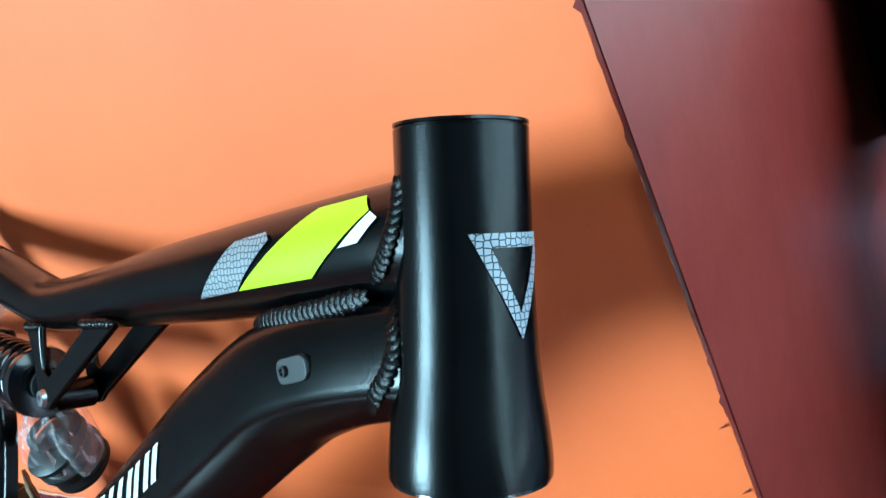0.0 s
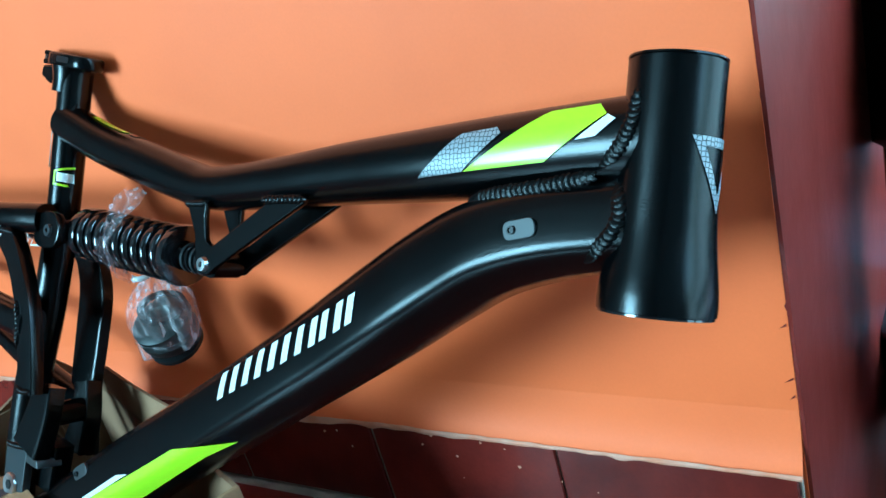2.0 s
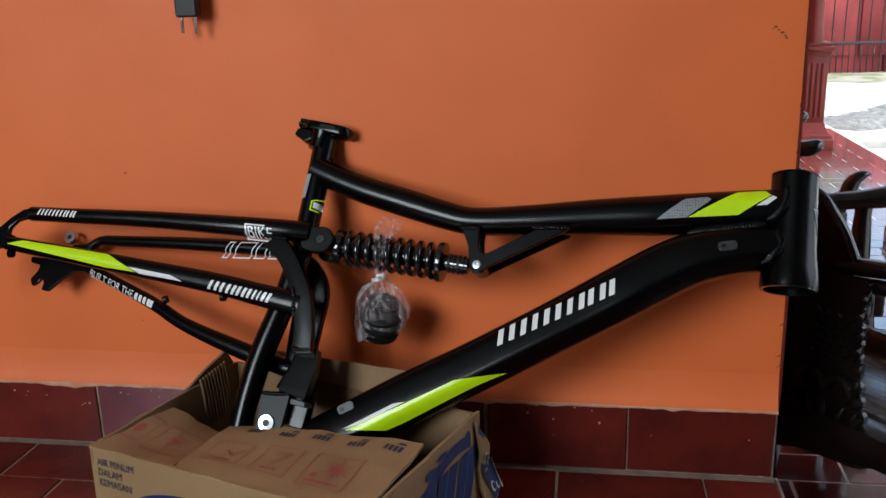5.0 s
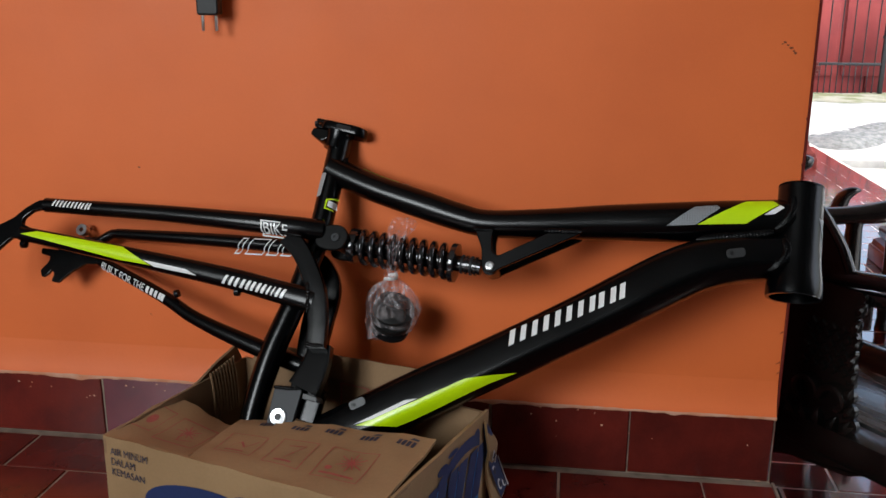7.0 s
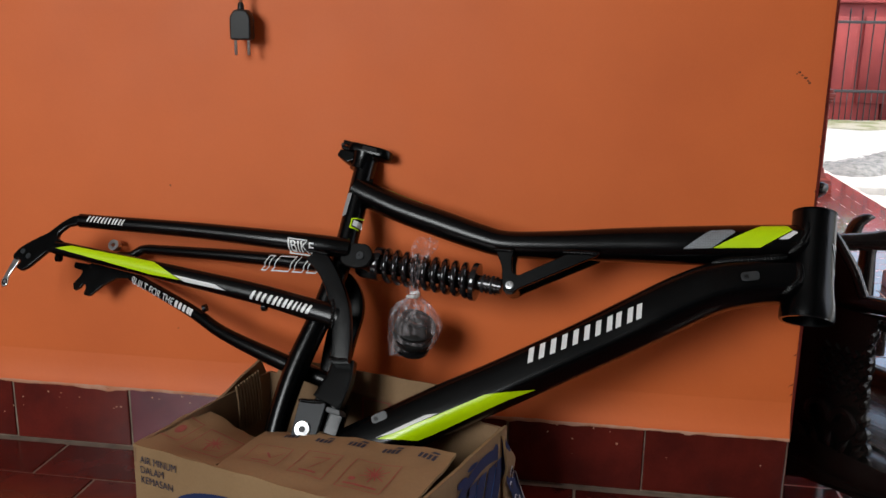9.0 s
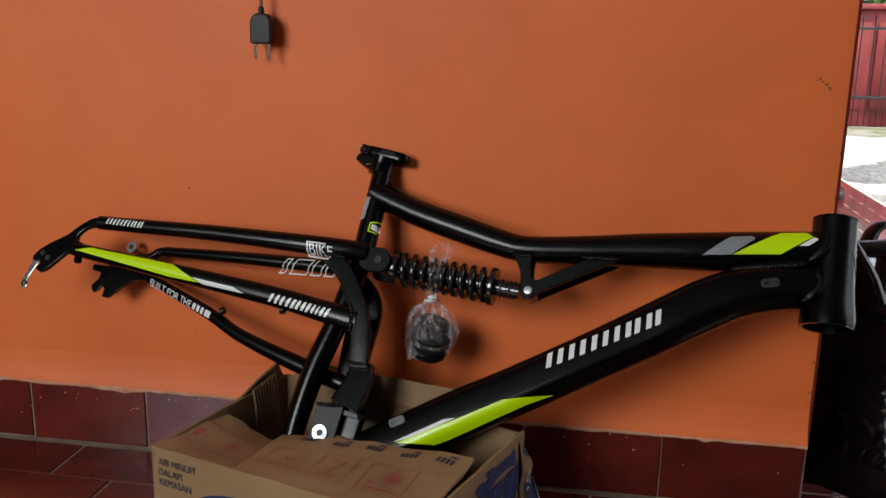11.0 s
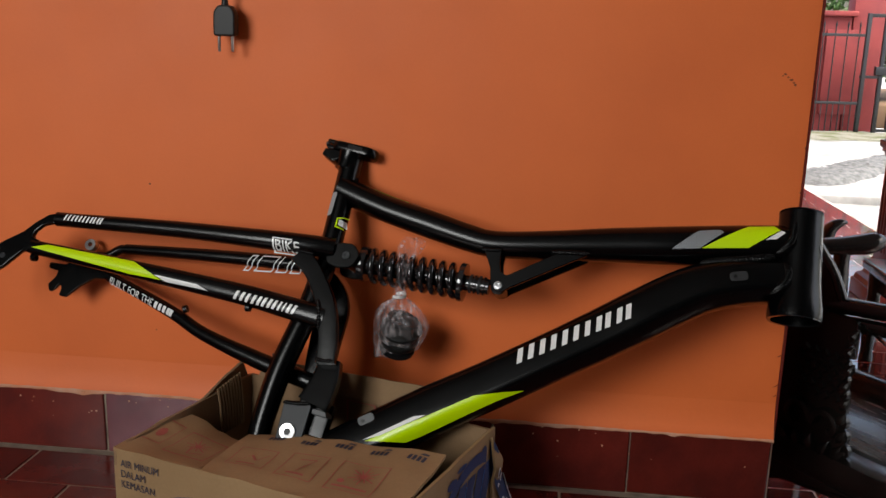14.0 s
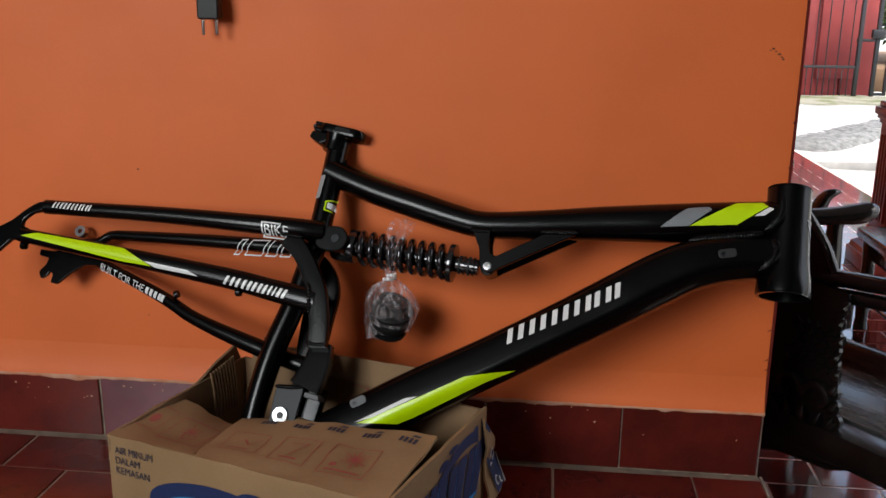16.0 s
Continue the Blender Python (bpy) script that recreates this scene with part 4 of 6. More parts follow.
# ---- shock bracket: two open V plates under the top tube ----
for y0, y1 in ((-0.0205, -0.0155), (0.0135, 0.0185)):
    bm = plate(rounded([(0.231, 0.2565), (0.257, 0.2555), (0.2545, 0.2420), (0.2560, 0.2240), (0.2640, 0.2195), (0.334, 0.2540), (0.368, 0.2540), (0.3665, 0.2490), (0.320, 0.2275), (0.268, 0.2030), (0.258, 0.1965), (0.247, 0.1990), (0.2435, 0.2075), (0.2420, 0.2300)], 0.003, 3), y0, y1, 0.001)
    bracket = part("shock_bracket", bm, BLACK, bike)
    if y0 < 0:
        part("bolt", lathe([(0.0001, 0.0008), (0.0022, 0.0008), (0.0024, 0.003), (0.0052, 0.0028), (0.0062, 0.0)], 20, pose(0.254, -0.0205, 0.2055, 90, 0, 0)), STEEL, bracket, "bare steel bolt")
        part("weld", weld([(0.230, -0.0205, 0.2545), (0.243, -0.0205, 0.2535), (0.257, -0.0205, 0.2535)], 0.003, 8), WELD, bike)
        part("weld", weld([(0.322, -0.0205, 0.2530), (0.345, -0.0215, 0.2525), (0.371, -0.0205, 0.2515)], 0.0034, 11), WELD, bike)


# head badge: an outlined triangle wrapped round the front of the head tube
def badge():
    bm = bmesh.new()
    tri = [Vector((-0.0252, 0.0165)), Vector((0.0170, 0.0165)), Vector((-0.0041, -0.0235))]
    th = 0.0054
    c = (tri[0] + tri[1] + tri[2]) / 3

    def put(p):
        a = p.x / 0.0272
        h = 0.0795 + p.y
        return bm.verts.new(HT_M @ Matrix.Rotation(BADGE_A, 4, "Z") @ Vector(((head_radius(h) + 0.0006) * math.cos(a), (head_radius(h) + 0.0006) * math.sin(a), h)))

    outer, inner, n = [], [], 16
    for i in range(3):
        a, b = tri[i], tri[(i + 1) % 3]
        ia, ib = a + (c - a).normalized() * th * 1.9, b + (c - b).normalized() * th * 1.9
        outer += [put(a.lerp(b, k / n)) for k in range(n)]
        inner += [put(ia.lerp(ib, k / n)) for k in range(n)]
    for k in range(3 * n):
        l = (k + 1) % (3 * n)
        bm.faces.new((outer[k], outer[l], inner[l], inner[k]))
    return bm


_front = HT_M.inverted().to_3x3() @ Vector((1, 0, 0))
BADGE_A = math.atan2(_front.y, _front.x) + radians(10)
part("head_badge", badge(), MAZE, bike, "silver outlined triangle badge")


# ---- cardboard carton ----
CARTON = pose(-0.850, -0.300, 0.0, 0, 0, -19)
CW, CD, CH = 0.388, 0.262, 0.165
carton = thing("carton", "open brown cardboard carton with blue and red printing, torn flaps", "cardboard box", CARTON)


def sheet(corners, th=0.004, nx=10, ny=6, sag=0.0, seed=0, rough=0.0015, ragged=0.0):
    """A bent sheet of card between four corners (00, 10, 11, 01), thickened downwards."""
    bm = bmesh.new()
    a, b, c, d = [Vector(p) for p in corners]
    nrm = (b - a).cross(d - a).normalized()
    top, bot = [], []
    for j in range(ny + 1):
        rt, rb = [], []
        for i in range(nx + 1):
            s, t = i / nx, j / ny
            p = a * (1 - s) * (1 - t) + b * s * (1 - t) + c * s * t + d * (1 - s) * t
            p = p + nrm * (rough * noise.noise(p * 22 + Vector((seed, 0, 0))) * 2 - sag * math.sin(math.pi * s) * t)
            if ragged and j == ny:
                p = p + (d - a).normalized() * ragged * noise.noise(p * 60 + Vector((0, seed, 0)))
            rt.append(bm.verts.new(p))
            rb.append(bm.verts.new(p - nrm * th))
        top.append(rt), bot.append(rb)
    for j in range(ny):
        for i in range(nx):
            bm.faces.new((top[j][i], top[j][i + 1], top[j + 1][i + 1], top[j + 1][i]))
            bm.faces.new((bot[j][i], bot[j + 1][i], bot[j + 1][i + 1], bot[j][i + 1]))
    rim = [(0, i) for i in range(nx)] + [(j, nx) for j in range(ny)] + [(ny, i) for i in range(nx, 0, -1)] + [(j, 0) for j in range(ny, 0, -1)]
    for (j, i), (l, k) in zip(rim, rim[1:] + rim[:1]):
        bm.faces.new((top[j][i], bot[j][i], bot[l][k], top[l][k]))
    return bm


front = part("front_panel", sheet([(0, 0, 0.002), (CW, 0, 0.002), (CW, 0, CH + 0.004), (0, 0, CH - 0.004)], rough=0.001, seed=1), CARD, carton)
right = part("side_panel", sheet([(CW, 0.0, 0.002), (CW, CD, 0.002), (CW + 0.002, CD, CH + 0.005), (CW, 0.0, CH + 0.004)], rough=0.001, seed=2), CARD, carton)
part("back_panel", sheet([(CW - 0.005, CD, 0.002), (0.005, CD, 0.002), (0.005, CD + 0.003, CH + 0.004), (CW - 0.005, CD + 0.003, CH)], rough=0.001, seed=3), CARD_IN_SHADED, carton)
part("side_panel", sheet([(0, CD, 0.002), (0, 0, 0.002), (0, 0, CH - 0.004), (0.002, CD, CH + 0.004)], rough=0.001, seed=4), CARD_IN_SHADED, carton)
part("bottom_panel", box((0.004, 0.004, 0.001), (CW - 0.004, CD - 0.004, 0.006)), CARD, carton, smooth=False)
back_flap = part("back_flap", sheet([(CW - 0.03, CD, CH), (0.02, CD, CH + 0.004), (0.03, CD + 0.008, CH + 0.028), (CW - 0.10, CD + 0.008, CH + 0.037)], th=0.003, rough=0.001, seed=5, ragged=0.003), CARD_IN_SHADED, carton)
left_flap = part("side_flap", sheet([(0.0, 0.150, CH - 0.002), (0.0, CD, CH), (0.006, CD - 0.02, CH + 0.03), (0.003, 0.168, CH + 0.004)], th=0.003, rough=0.001, seed=6), CARD_IN_SHADED, carton)
flap_a = part("front_flap", sheet([(0.0, 0.0, CH - 0.003), (0.130, 0.0, CH - 0.002), (0.090, 0.140, CH - 0.034), (-0.008, 0.134, CH - 0.006)], nx=24, ny=14, rough=0.0018, seed=7, sag=0.004, ragged=0.003), CARD, carton, "torn front flap folded inwards")
flap_b = part("front_flap", sheet([(0.1305, 0.0, CH - 0.002), (CW - 0.002, 0.0, CH + 0.004), (CW - 0.012, 0.146, CH + 0.013), (0.094, 0.144, CH - 0.022)], nx=30, ny=14, rough=0.0018, seed=8, sag=-0.004, ragged=0.002), CARD, carton, "front flap folded inwards over the frame")
part("side_flap", sheet([(CW - 0.003, 0.03, CH + 0.003), (CW - 0.003, CD - 0.01, CH + 0.003), (CW - 0.028, CD - 0.03, CH - 0.06), (CW - 0.025, 0.05, CH - 0.05)], th=0.003, seed=9), CARD_IN_SHADED, carton)
loose = part("hanging_flap", sheet([(CW + 0.003, CD - 0.018, CH - 0.002), (CW + 0.004, CD + 0.012, CH - 0.045), (CW + 0.012, CD + 0.030, 0.055), (CW + 0.008, CD - 0.004, 0.030)], th=0.003, seed=10, rough=0.004, ragged=0.008), CARD, carton, "printed flap hanging loose at the corner")

# corrugation ridges torn open at the inner side
for k in range(9):
    bm = tube([(0.007, 0.185 + 0.006 * k, CH + 0.008 + 0.001 * k), (0.009, 0.187 + 0.006 * k, CH - 0.02), (0.008, 0.190 + 0.006 * k, CH - 0.062)], 0.0017, 6)
    part("torn_ridge", bm, CARD_IN_SHADED, carton)


def on_sheet(bm, corners, lift=0.0014, sag=0.0, seed=0, rough=0.0):
    """Lays flat shapes (0 to 1) on the outside of a four-cornered sheet."""
    a, b, c, d = [Vector(p) for p in corners]
    nrm = (b - a).cross(d - a).normalized()
    bmesh.ops.triangulate(bm, faces=bm.faces)
    for v in bm.verts:
        s, t = v.co.x, v.co.y
        p = a * (1 - s) * (1 - t) + b * s * (1 - t) + c * s * t + d * (1 - s) * t
        v.co = p + nrm * (lift + rough * noise.noise(p * 22 + Vector((seed, 0, 0))) * 2 - sag * math.sin(math.pi * s) * t)
    return bm


FRONT_C = [(0, 0, 0.002), (CW, 0, 0.002), (CW, 0, CH + 0.004), (0, 0, CH - 0.004)]
RIGHT_C = [(CW, 0.0, 0.002), (CW, CD, 0.002), (CW + 0.002, CD, CH + 0.005), (CW, 0.0, CH + 0.004)]
FLAPB_C = [(0.1305, 0.0, CH - 0.002), (CW - 0.002, 0.0, CH + 0.004), (CW - 0.012, 0.146, CH + 0.013), (0.094, 0.144, CH - 0.022)]
FLAPA_C = [(0.0, 0.0, CH - 0.003), (0.130, 0.0, CH - 0.002), (0.090, 0.140, CH - 0.034), (-0.008, 0.134, CH - 0.006)]


def into(bm, x0, y0, x1, y1):
    for v in bm.verts:
        v.co.x, v.co.y = x0 + (x1 - x0) * v.co.x, y0 + (y1 - y0) * v.co.y
    return bm


for k, word in enumerate(("AIR MINUM", "DALAM", "KEMASAN")):
    w = (0.152, 0.098, 0.135)[k]
    bm = into(stretch_to(text_bm(word, 1.0), 1, 1), 0.030, 0.865 - 0.085 * k, 0.030 + w, 0.925 - 0.085 * k)
    part("writing", on_sheet(bm, FRONT_C), INK_DARK, front, "dark blue block lettering")


def blob(cx, cy, rx, ry, n=36, a0=0.0, a1=2 * math.pi, wob=0.0):
    return [(cx + rx * (1 + wob * math.sin(5 * a)) * math.cos(a), cy + ry * math.sin(a)) for a in [a0 + (a1 - a0) * k / n for k in range(n)]]


def prints(name, polys, corners, lift, material, parent, label=""):
    for p in polys:
        part(name, on_sheet(polys_bm([p]), corners, lift), material, parent, label)


part("logo_shape", on_sheet(polys_bm([blob(0.42, 0.57, 0.26, 0.22)]), FRONT_C, 0.0012), INK_BLUE, front, "dark blue oval logo")
part("logo_shape", on_sheet(polys_bm([blob(0.41, 0.51, 0.205, 0.17)]), FRONT_C, 0.0016), INK_SKY, front, "sky blue swirl")
prints("logo_shape", [blob(0.56, 0.735, 0.065, 0.085), blob(0.68, 0.66, 0.03, 0.04)], FRONT_C, 0.0018, INK_BLUE, front)
prints("logo_shape", [blob(0.57, 0.755, 0.028, 0.035), blob(0.53, 0.70, 0.022, 0.02), blob(0.42, 0.45, 0.10, 0.05)], FRONT_C, 0.0022, INK_WHITE, front)

# blue printing on the side panel: plain bold slanted blocks
for block in slanted_bars((1, 1, 1, 1), 0.4, 0.12, 0.42):
    part("logo_block", on_sheet(into(polys_bm(block), 0.10, 0.38, 0.92, 0.78), RIGHT_C, 0.0018), INK_BLUE, right, "bold dark blue blocks")
for block in slanted_bars((1, 1, 1, 1), 0.4, 0.2, 0.42):
    part("logo_block", on_sheet(into(polys_bm(block), 0.115, 0.345, 0.935, 0.735), RIGHT_C, 0.0013), INK_SKY, right, "sky blue shadow blocks")
swoosh = [(0.05 + 0.85 * t, 0.30 + 0.62 * math.sin(t * 1.9) ** 1.2) for t in [k / 20 for k in range(21)]]
swoosh += [(0.05 + 0.85 * t, 0.24 + 0.58 * math.sin(t * 1.9) ** 1.2) for t in [k / 20 for k in range(20, -1, -1)]]
part("logo_shape", on_sheet(polys_bm([[swoosh[i], swoosh[i + 1], swoosh[40 - i], swoosh[41 - i]] for i in range(20)]), RIGHT_C, 0.0012), INK_BLUE, right)
prints("logo_shape", [blob(0.52, 0.86, 0.05, 0.035), blob(0.62, 0.92, 0.05, 0.02), blob(0.87, 0.88, 0.03, 0.05)], RIGHT_C, 0.0012, INK_BLUE, right)
part("logo_shape", on_sheet(polys_bm([blob(0.06, 0.45, 0.028, 0.05)]), RIGHT_C, 0.0012), INK_DARK, right)


def frame_square(x0, y0, x1, y1, t=0.012):
    ty = t * 1.8
    return [[(x0, y0), (x1, y0), (x1, y0 + ty), (x0, y0 + ty)], [(x0, y1 - ty), (x1, y1 - ty), (x1, y1), (x0, y1)],
            [(x0, y0 + ty), (x0 + t, y0 + ty), (x0 + t, y1 - ty), (x0, y1 - ty)], [(x1 - t, y0 + ty), (x1, y0 + ty), (x1, y1 - ty), (x1 - t, y1 - ty)]]


def burst(cx, cy, r, n=12, ry=2.0):
    """Short rays round a small centre."""
    rays = []
    for k in range(n):
        a, h = 2 * math.pi * k / n, 0.10
        q = r * (1.0 if k % 2 else 0.75)
        rays.append([(cx + r * 0.28 * math.cos(a - h * 2), cy + r * 0.28 * ry * math.sin(a - h * 2)), (cx + q * math.cos(a - h * 0.4), cy + q * ry * math.sin(a - h * 0.4)),
                     (cx + q * math.cos(a + h * 0.4), cy + q * ry * math.sin(a + h * 0.4)), (cx + r * 0.28 * math.cos(a + h * 2), cy + r * 0.28 * ry * math.sin(a + h * 2))])
    return rays + [blob(cx, cy, r * 0.26, r * 0.26 * ry, 12)]


def stroke(pts, w=0.012):
    return [[(a, b), (c, d), (c + w * 0.6, d + w), (a + w * 0.6, b + w)] for (a, b), (c, d) in zip(pts, pts[1:])]


def mark(polys, corners, parent, material, sag, seed, name="handling_mark"):
    bm = polys_bm(polys)
    bmesh.ops.triangulate(bm, faces=bm.faces)
    bmesh.ops.subdivide_edges(bm, edges=bm.edges, cuts=2, use_grid_fill=True)
    part(name, on_sheet(bm, corners, 0.0009, sag, seed, 0.0018), material, parent)


# red handling marks: framed symbols drawn in thin lines
flap_marks = [
    frame_square(0.34, 0.22, 0.53, 0.64, 0.0045) + stroke([(0.395, 0.53), (0.475, 0.55), (0.445, 0.43), (0.425, 0.32)], 0.016) + [[(0.39, 0.27), (0.48, 0.27), (0.48, 0.295), (0.39, 0.295)]],
    frame_square(0.60, 0.20, 0.83, 0.64, 0.0045) + burst(0.735, 0.47, 0.07) + [blob(0.655, 0.34, 0.018, 0.03, 10), [(0.63, 0.25), (0.80, 0.25), (0.80, 0.275), (0.63, 0.275)]],
    frame_square(0.07, 0.24, 0.27, 0.60, 0.0045) + stroke([(0.11, 0.33), (0.16, 0.45), (0.20, 0.36), (0.24, 0.5)], 0.014) + [[(0.12, 0.28), (0.22, 0.28), (0.22, 0.30), (0.12, 0.30)]],
]
for polys in flap_marks:
    mark(polys, FLAPB_C, flap_b, INK_RED, -0.004, 8)
mark(burst(0.66, 0.50, 0.15, 10, 0.9) + stroke([(0.50, 0.32), (0.60, 0.46), (0.64, 0.30), (0.80, 0.36)], 0.02) + frame_square(0.42, 0.20, 0.92, 0.72, 0.010), FLAPA_C, flap_a, INK_RED, 0.004, 7)
mark(frame_square(0.03, 0.30, 0.30, 0.74, 0.008) + [blob(0.16, 0.5, 0.05, 0.08, 12)], FLAPA_C, flap_a, INK_RED, 0.004, 7)
for k in range(5):
    x = 0.14 + 0.178 * k
    polys = [[(x + 0.022 * j, 0.83), (x + 0.022 * j + 0.015, 0.83), (x + 0.022 * j + 0.019, 0.90), (x + 0.022 * j + 0.004, 0.90)] for j in range(4)]
    polys += [[(x + 0.045, 0.92), (x + 0.085, 0.92), (x + 0.09, 0.94), (x + 0.06, 0.95)]]
    mark(polys, FLAPB_C, flap_b, INK_DARK, -0.004, 8, "small_mark")
BACK_C = [(CW - 0.005, CD - 0.004, 0.05), (0.005, CD - 0.004, 0.05), (0.005, CD - 0.001, CH + 0.004), (CW - 0.005, CD - 0.001, CH)]
prints("handling_mark", frame_square(0.28, 0.55, 0.40, 0.98, 0.006) + frame_square(0.44, 0.55, 0.56, 0.98, 0.006), BACK_C, -0.0035, INK_RED, carton)
LOOSE_C = [(CW + 0.003, CD - 0.018, CH - 0.002), (CW + 0.004, CD + 0.012, CH - 0.045), (CW + 0.012, CD + 0.030, 0.055), (CW + 0.008, CD - 0.004, 0.030)]
for lift in (0.0018, -0.0052):
    up = 0.0006 if lift > 0 else -0.0006
    part("printed_field", on_sheet(polys_bm([[(0.02, 0.02), (0.4, 0.02), (0.98, 0.35), (0.98, 0.98), (0.45, 0.98), (0.10, 0.5)]]), LOOSE_C, lift - up, 0, 10, 0.004), INK_BLUE, loose, "dark blue printed field")
    for x, y in ((0.3, 0.36), (0.6, 0.40), (0.42, 0.58), (0.78, 0.62), (0.56, 0.80), (0.84, 0.86)):
        part("printed_dot", on_sheet(polys_bm([blob(x, y, 0.12, 0.075, 18)]), LOOSE_C, lift, 0, 10, 0.004), INK_WHITE, loose, "white printed dot")
        part("printed_dot", on_sheet(polys_bm([blob(x + 0.015, y, 0.085, 0.05, 16)]), LOOSE_C, lift + up, 0, 10, 0.004), INK_DARK, loose, "dark printed dot")
    part("printed_edge", on_sheet(polys_bm([[(0.90, 0.30), (1, 0.34), (1, 1), (0.93, 1)]]), LOOSE_C, lift + up, 0, 10, 0.004), INK_WHITE, loose, "white printed edge")

# ---- plastic bag with small parts, tied to the shock ----
bag = thing("plastic_bag", "clear pinkish plastic bag of dark parts tied to shock spring", "plastic bag", pose(-0.538, -0.082, 0.262))


def bag_film():
    prof = [(0.001, -0.037), (0.014, -0.035), (0.026, -0.027), (0.0335, -0.011), (0.0350, 0.006), (0.0315, 0.020), (0.0225, 0.031), (0.0115, 0.039), (0.0062, 0.045), (0.0058, 0.049), (0.0085, 0.056)]
    bm = bmesh.new()
    n = 110
    rings = []
    for r, z in prof:
        ring = []
        for k in range(n):
            a = 2 * math.pi * k / n
            pleat = 1 + (0.07 if z < 0.025 else 0.22) * math.sin(11 * a + z * 40) * (0.3 + 0.7 * min(1, abs(z) / 0.04)) + 0.16 * noise.noise((math.cos(a) * 2.4, math.sin(a) * 2.4, z * 55))
            corner = 1 + 0.42 * math.exp(-((a - 3.75) / 0.28) ** 2) * math.exp(-((z + 0.027) / 0.011) ** 2) + 0.28 * math.exp(-((a - 6.1) / 0.3) ** 2) * math.exp(-((z - 0.014) / 0.018) ** 2)
            ring.append(bm.verts.new((r * pleat * corner * math.cos(a), r * pleat * corner * math.sin(a) * 0.85 + 0.25 * max(0, z - 0.01), z - 0.004 * (corner - 1) * 6 * (1 if z < 0 else 0))))
        rings.append(ring)
    for a, b in zip(rings, rings[1:]):
        for k in range(n):
            bm.faces.new((a[k], a[(k + 1) % n], b[(k + 1) % n], b[k]))
    return bm


def film_strip(points, widths, seed):
    """A crumpled ribbon of film through points."""
    bm = bmesh.new()
    path = smooth_path([(*p, w) for p, w in zip(points, widths)], 10)
    rows = []
    for i, r in enumerate(path):
        row = []
        for k in range(9):
            t = k / 8 - 0.5
            fold = 0.005 * math.sin(9 * t + i * 0.25 + seed) + 0.003 * noise.noise((t * 6, i * 0.3, seed))
            row.append(bm.verts.new((r[0] + t * r[3], r[1] + fold, r[2] + 0.003 * noise.noise((t * 5, i * 0.2, seed + 7)))))
        rows.append(row)
    for a, b in zip(rows, rows[1:]):
        for k in range(8):
            bm.faces.new((a[k], a[k + 1], b[k + 1], b[k]))
    return bm


film = part("film", bag_film(), FILM, bag, "clear crumpled film")
film.visible_shadow = False
neck = part("film_neck", film_strip([(0, -0.012, 0.046), (0.004, -0.026, 0.066), (0.008, -0.036, 0.086), (0.010, -0.028, 0.100)], (0.012, 0.015, 0.014, 0.018), 1), FILM, bag, "twisted film over the spring")
neck.visible_shadow = False
top = part("film_top", film_strip([(0.010, -0.028, 0.098), (0.012, -0.014, 0.110), (0.017, 0.002, 0.120), (0.015, 0.010, 0.127)], (0.016, 0.030, 0.036, 0.024), 4), FILM, bag, "loose pinkish film end")
top.visible_shadow = False
tilt = pose(0, 0, -0.012, 16, 14, 0)
part("bearing_cup", lathe([(0.0001, -0.013), (0.022, -0.013), (0.0262, -0.010), (0.0285, -0.003), (0.0285, 0.0), (0.0240, 0.001), (0.0235, 0.009), (0.0150, 0.010), (0.0145, 0.004), (0.0001, 0.004)], 36, tilt), RUBBER, bag, "dark bearing cup")
part("bearing_cup", lathe([(0.012, 0.011), (0.0255, 0.011), (0.0290, 0.014), (0.0290, 0.018), (0.0225, 0.022), (0.0120, 0.023)], 36, tilt @ pose(0.002, 0.001, -0.001, 7, -5, 0), closed=True), RUBBER, bag, "black bearing cup")
part("bearing_ring", lathe([(0.0165, 0.0245), (0.0225, 0.0245), (0.0225, 0.0275), (0.0165, 0.0275)], 30, tilt @ pose(-0.002, 0.002, 0, -9, 4, 0), closed=True), PLASTIC, bag, "dark bearing ring")
part("bearing_ring", lathe([(0.0180, -0.0200), (0.0265, -0.0190), (0.0262, -0.0145), (0.0180, -0.0145)], 30, tilt @ pose(0.001, -0.001, 0, 6, 3, 0), closed=True), PLASTIC, bag)
part("tie", tube([(-0.007, -0.006, 0.046), (0.0, -0.012, 0.048), (0.007, -0.005, 0.047), (0.005, 0.006, 0.049), (-0.005, 0.007, 0.047)], 0.0026, 8), WHITE, bag, "white knotted tie")

# ---- mains plug hanging in front of the wall ----
plug = thing("power_plug", "black two-pin mains plug hanging from a brown cord", "plug", pose(-0.797, -0.018, 0.668))
bm = plate(rounded([(-0.015, -0.020), (0.016, -0.020), (0.0165, 0.012), (0.010, 0.0215), (-0.008, 0.0215), (-0.0145, 0.012)], 0.005, 4), -0.009, 0.009, 0.0025)
part("body", bm, PLASTIC, plug)
for x in (-0.0095, 0.0095):
    part("pin", lathe([(0.0001, -0.041), (0.0018, -0.0405), (0.0022, -0.039), (0.0022, -0.02), (0.0001, -0.02)], 12, pose(x, 0, 0)), STEEL, plug, "bare metal pin")
part("collar", lathe([(0.0050, 0.019), (0.0042, 0.028), (0.0030, 0.031), (0.0001, 0.031)], 14), PLASTIC, plug)
part("cord", tube([(0, 0, 0.028), (0.001, 0.002, 0.09), (-0.003, 0.006, 0.3), (0.004, 0.008, 0.8), (0.0, 0.010, 1.2)], 0.0025, 8, 8), CORD, plug, "thin brown twin cord")
socket = thing("wall_socket", "white wall socket high on the wall", "socket", pose(-0.793, -0.004, 1.88))
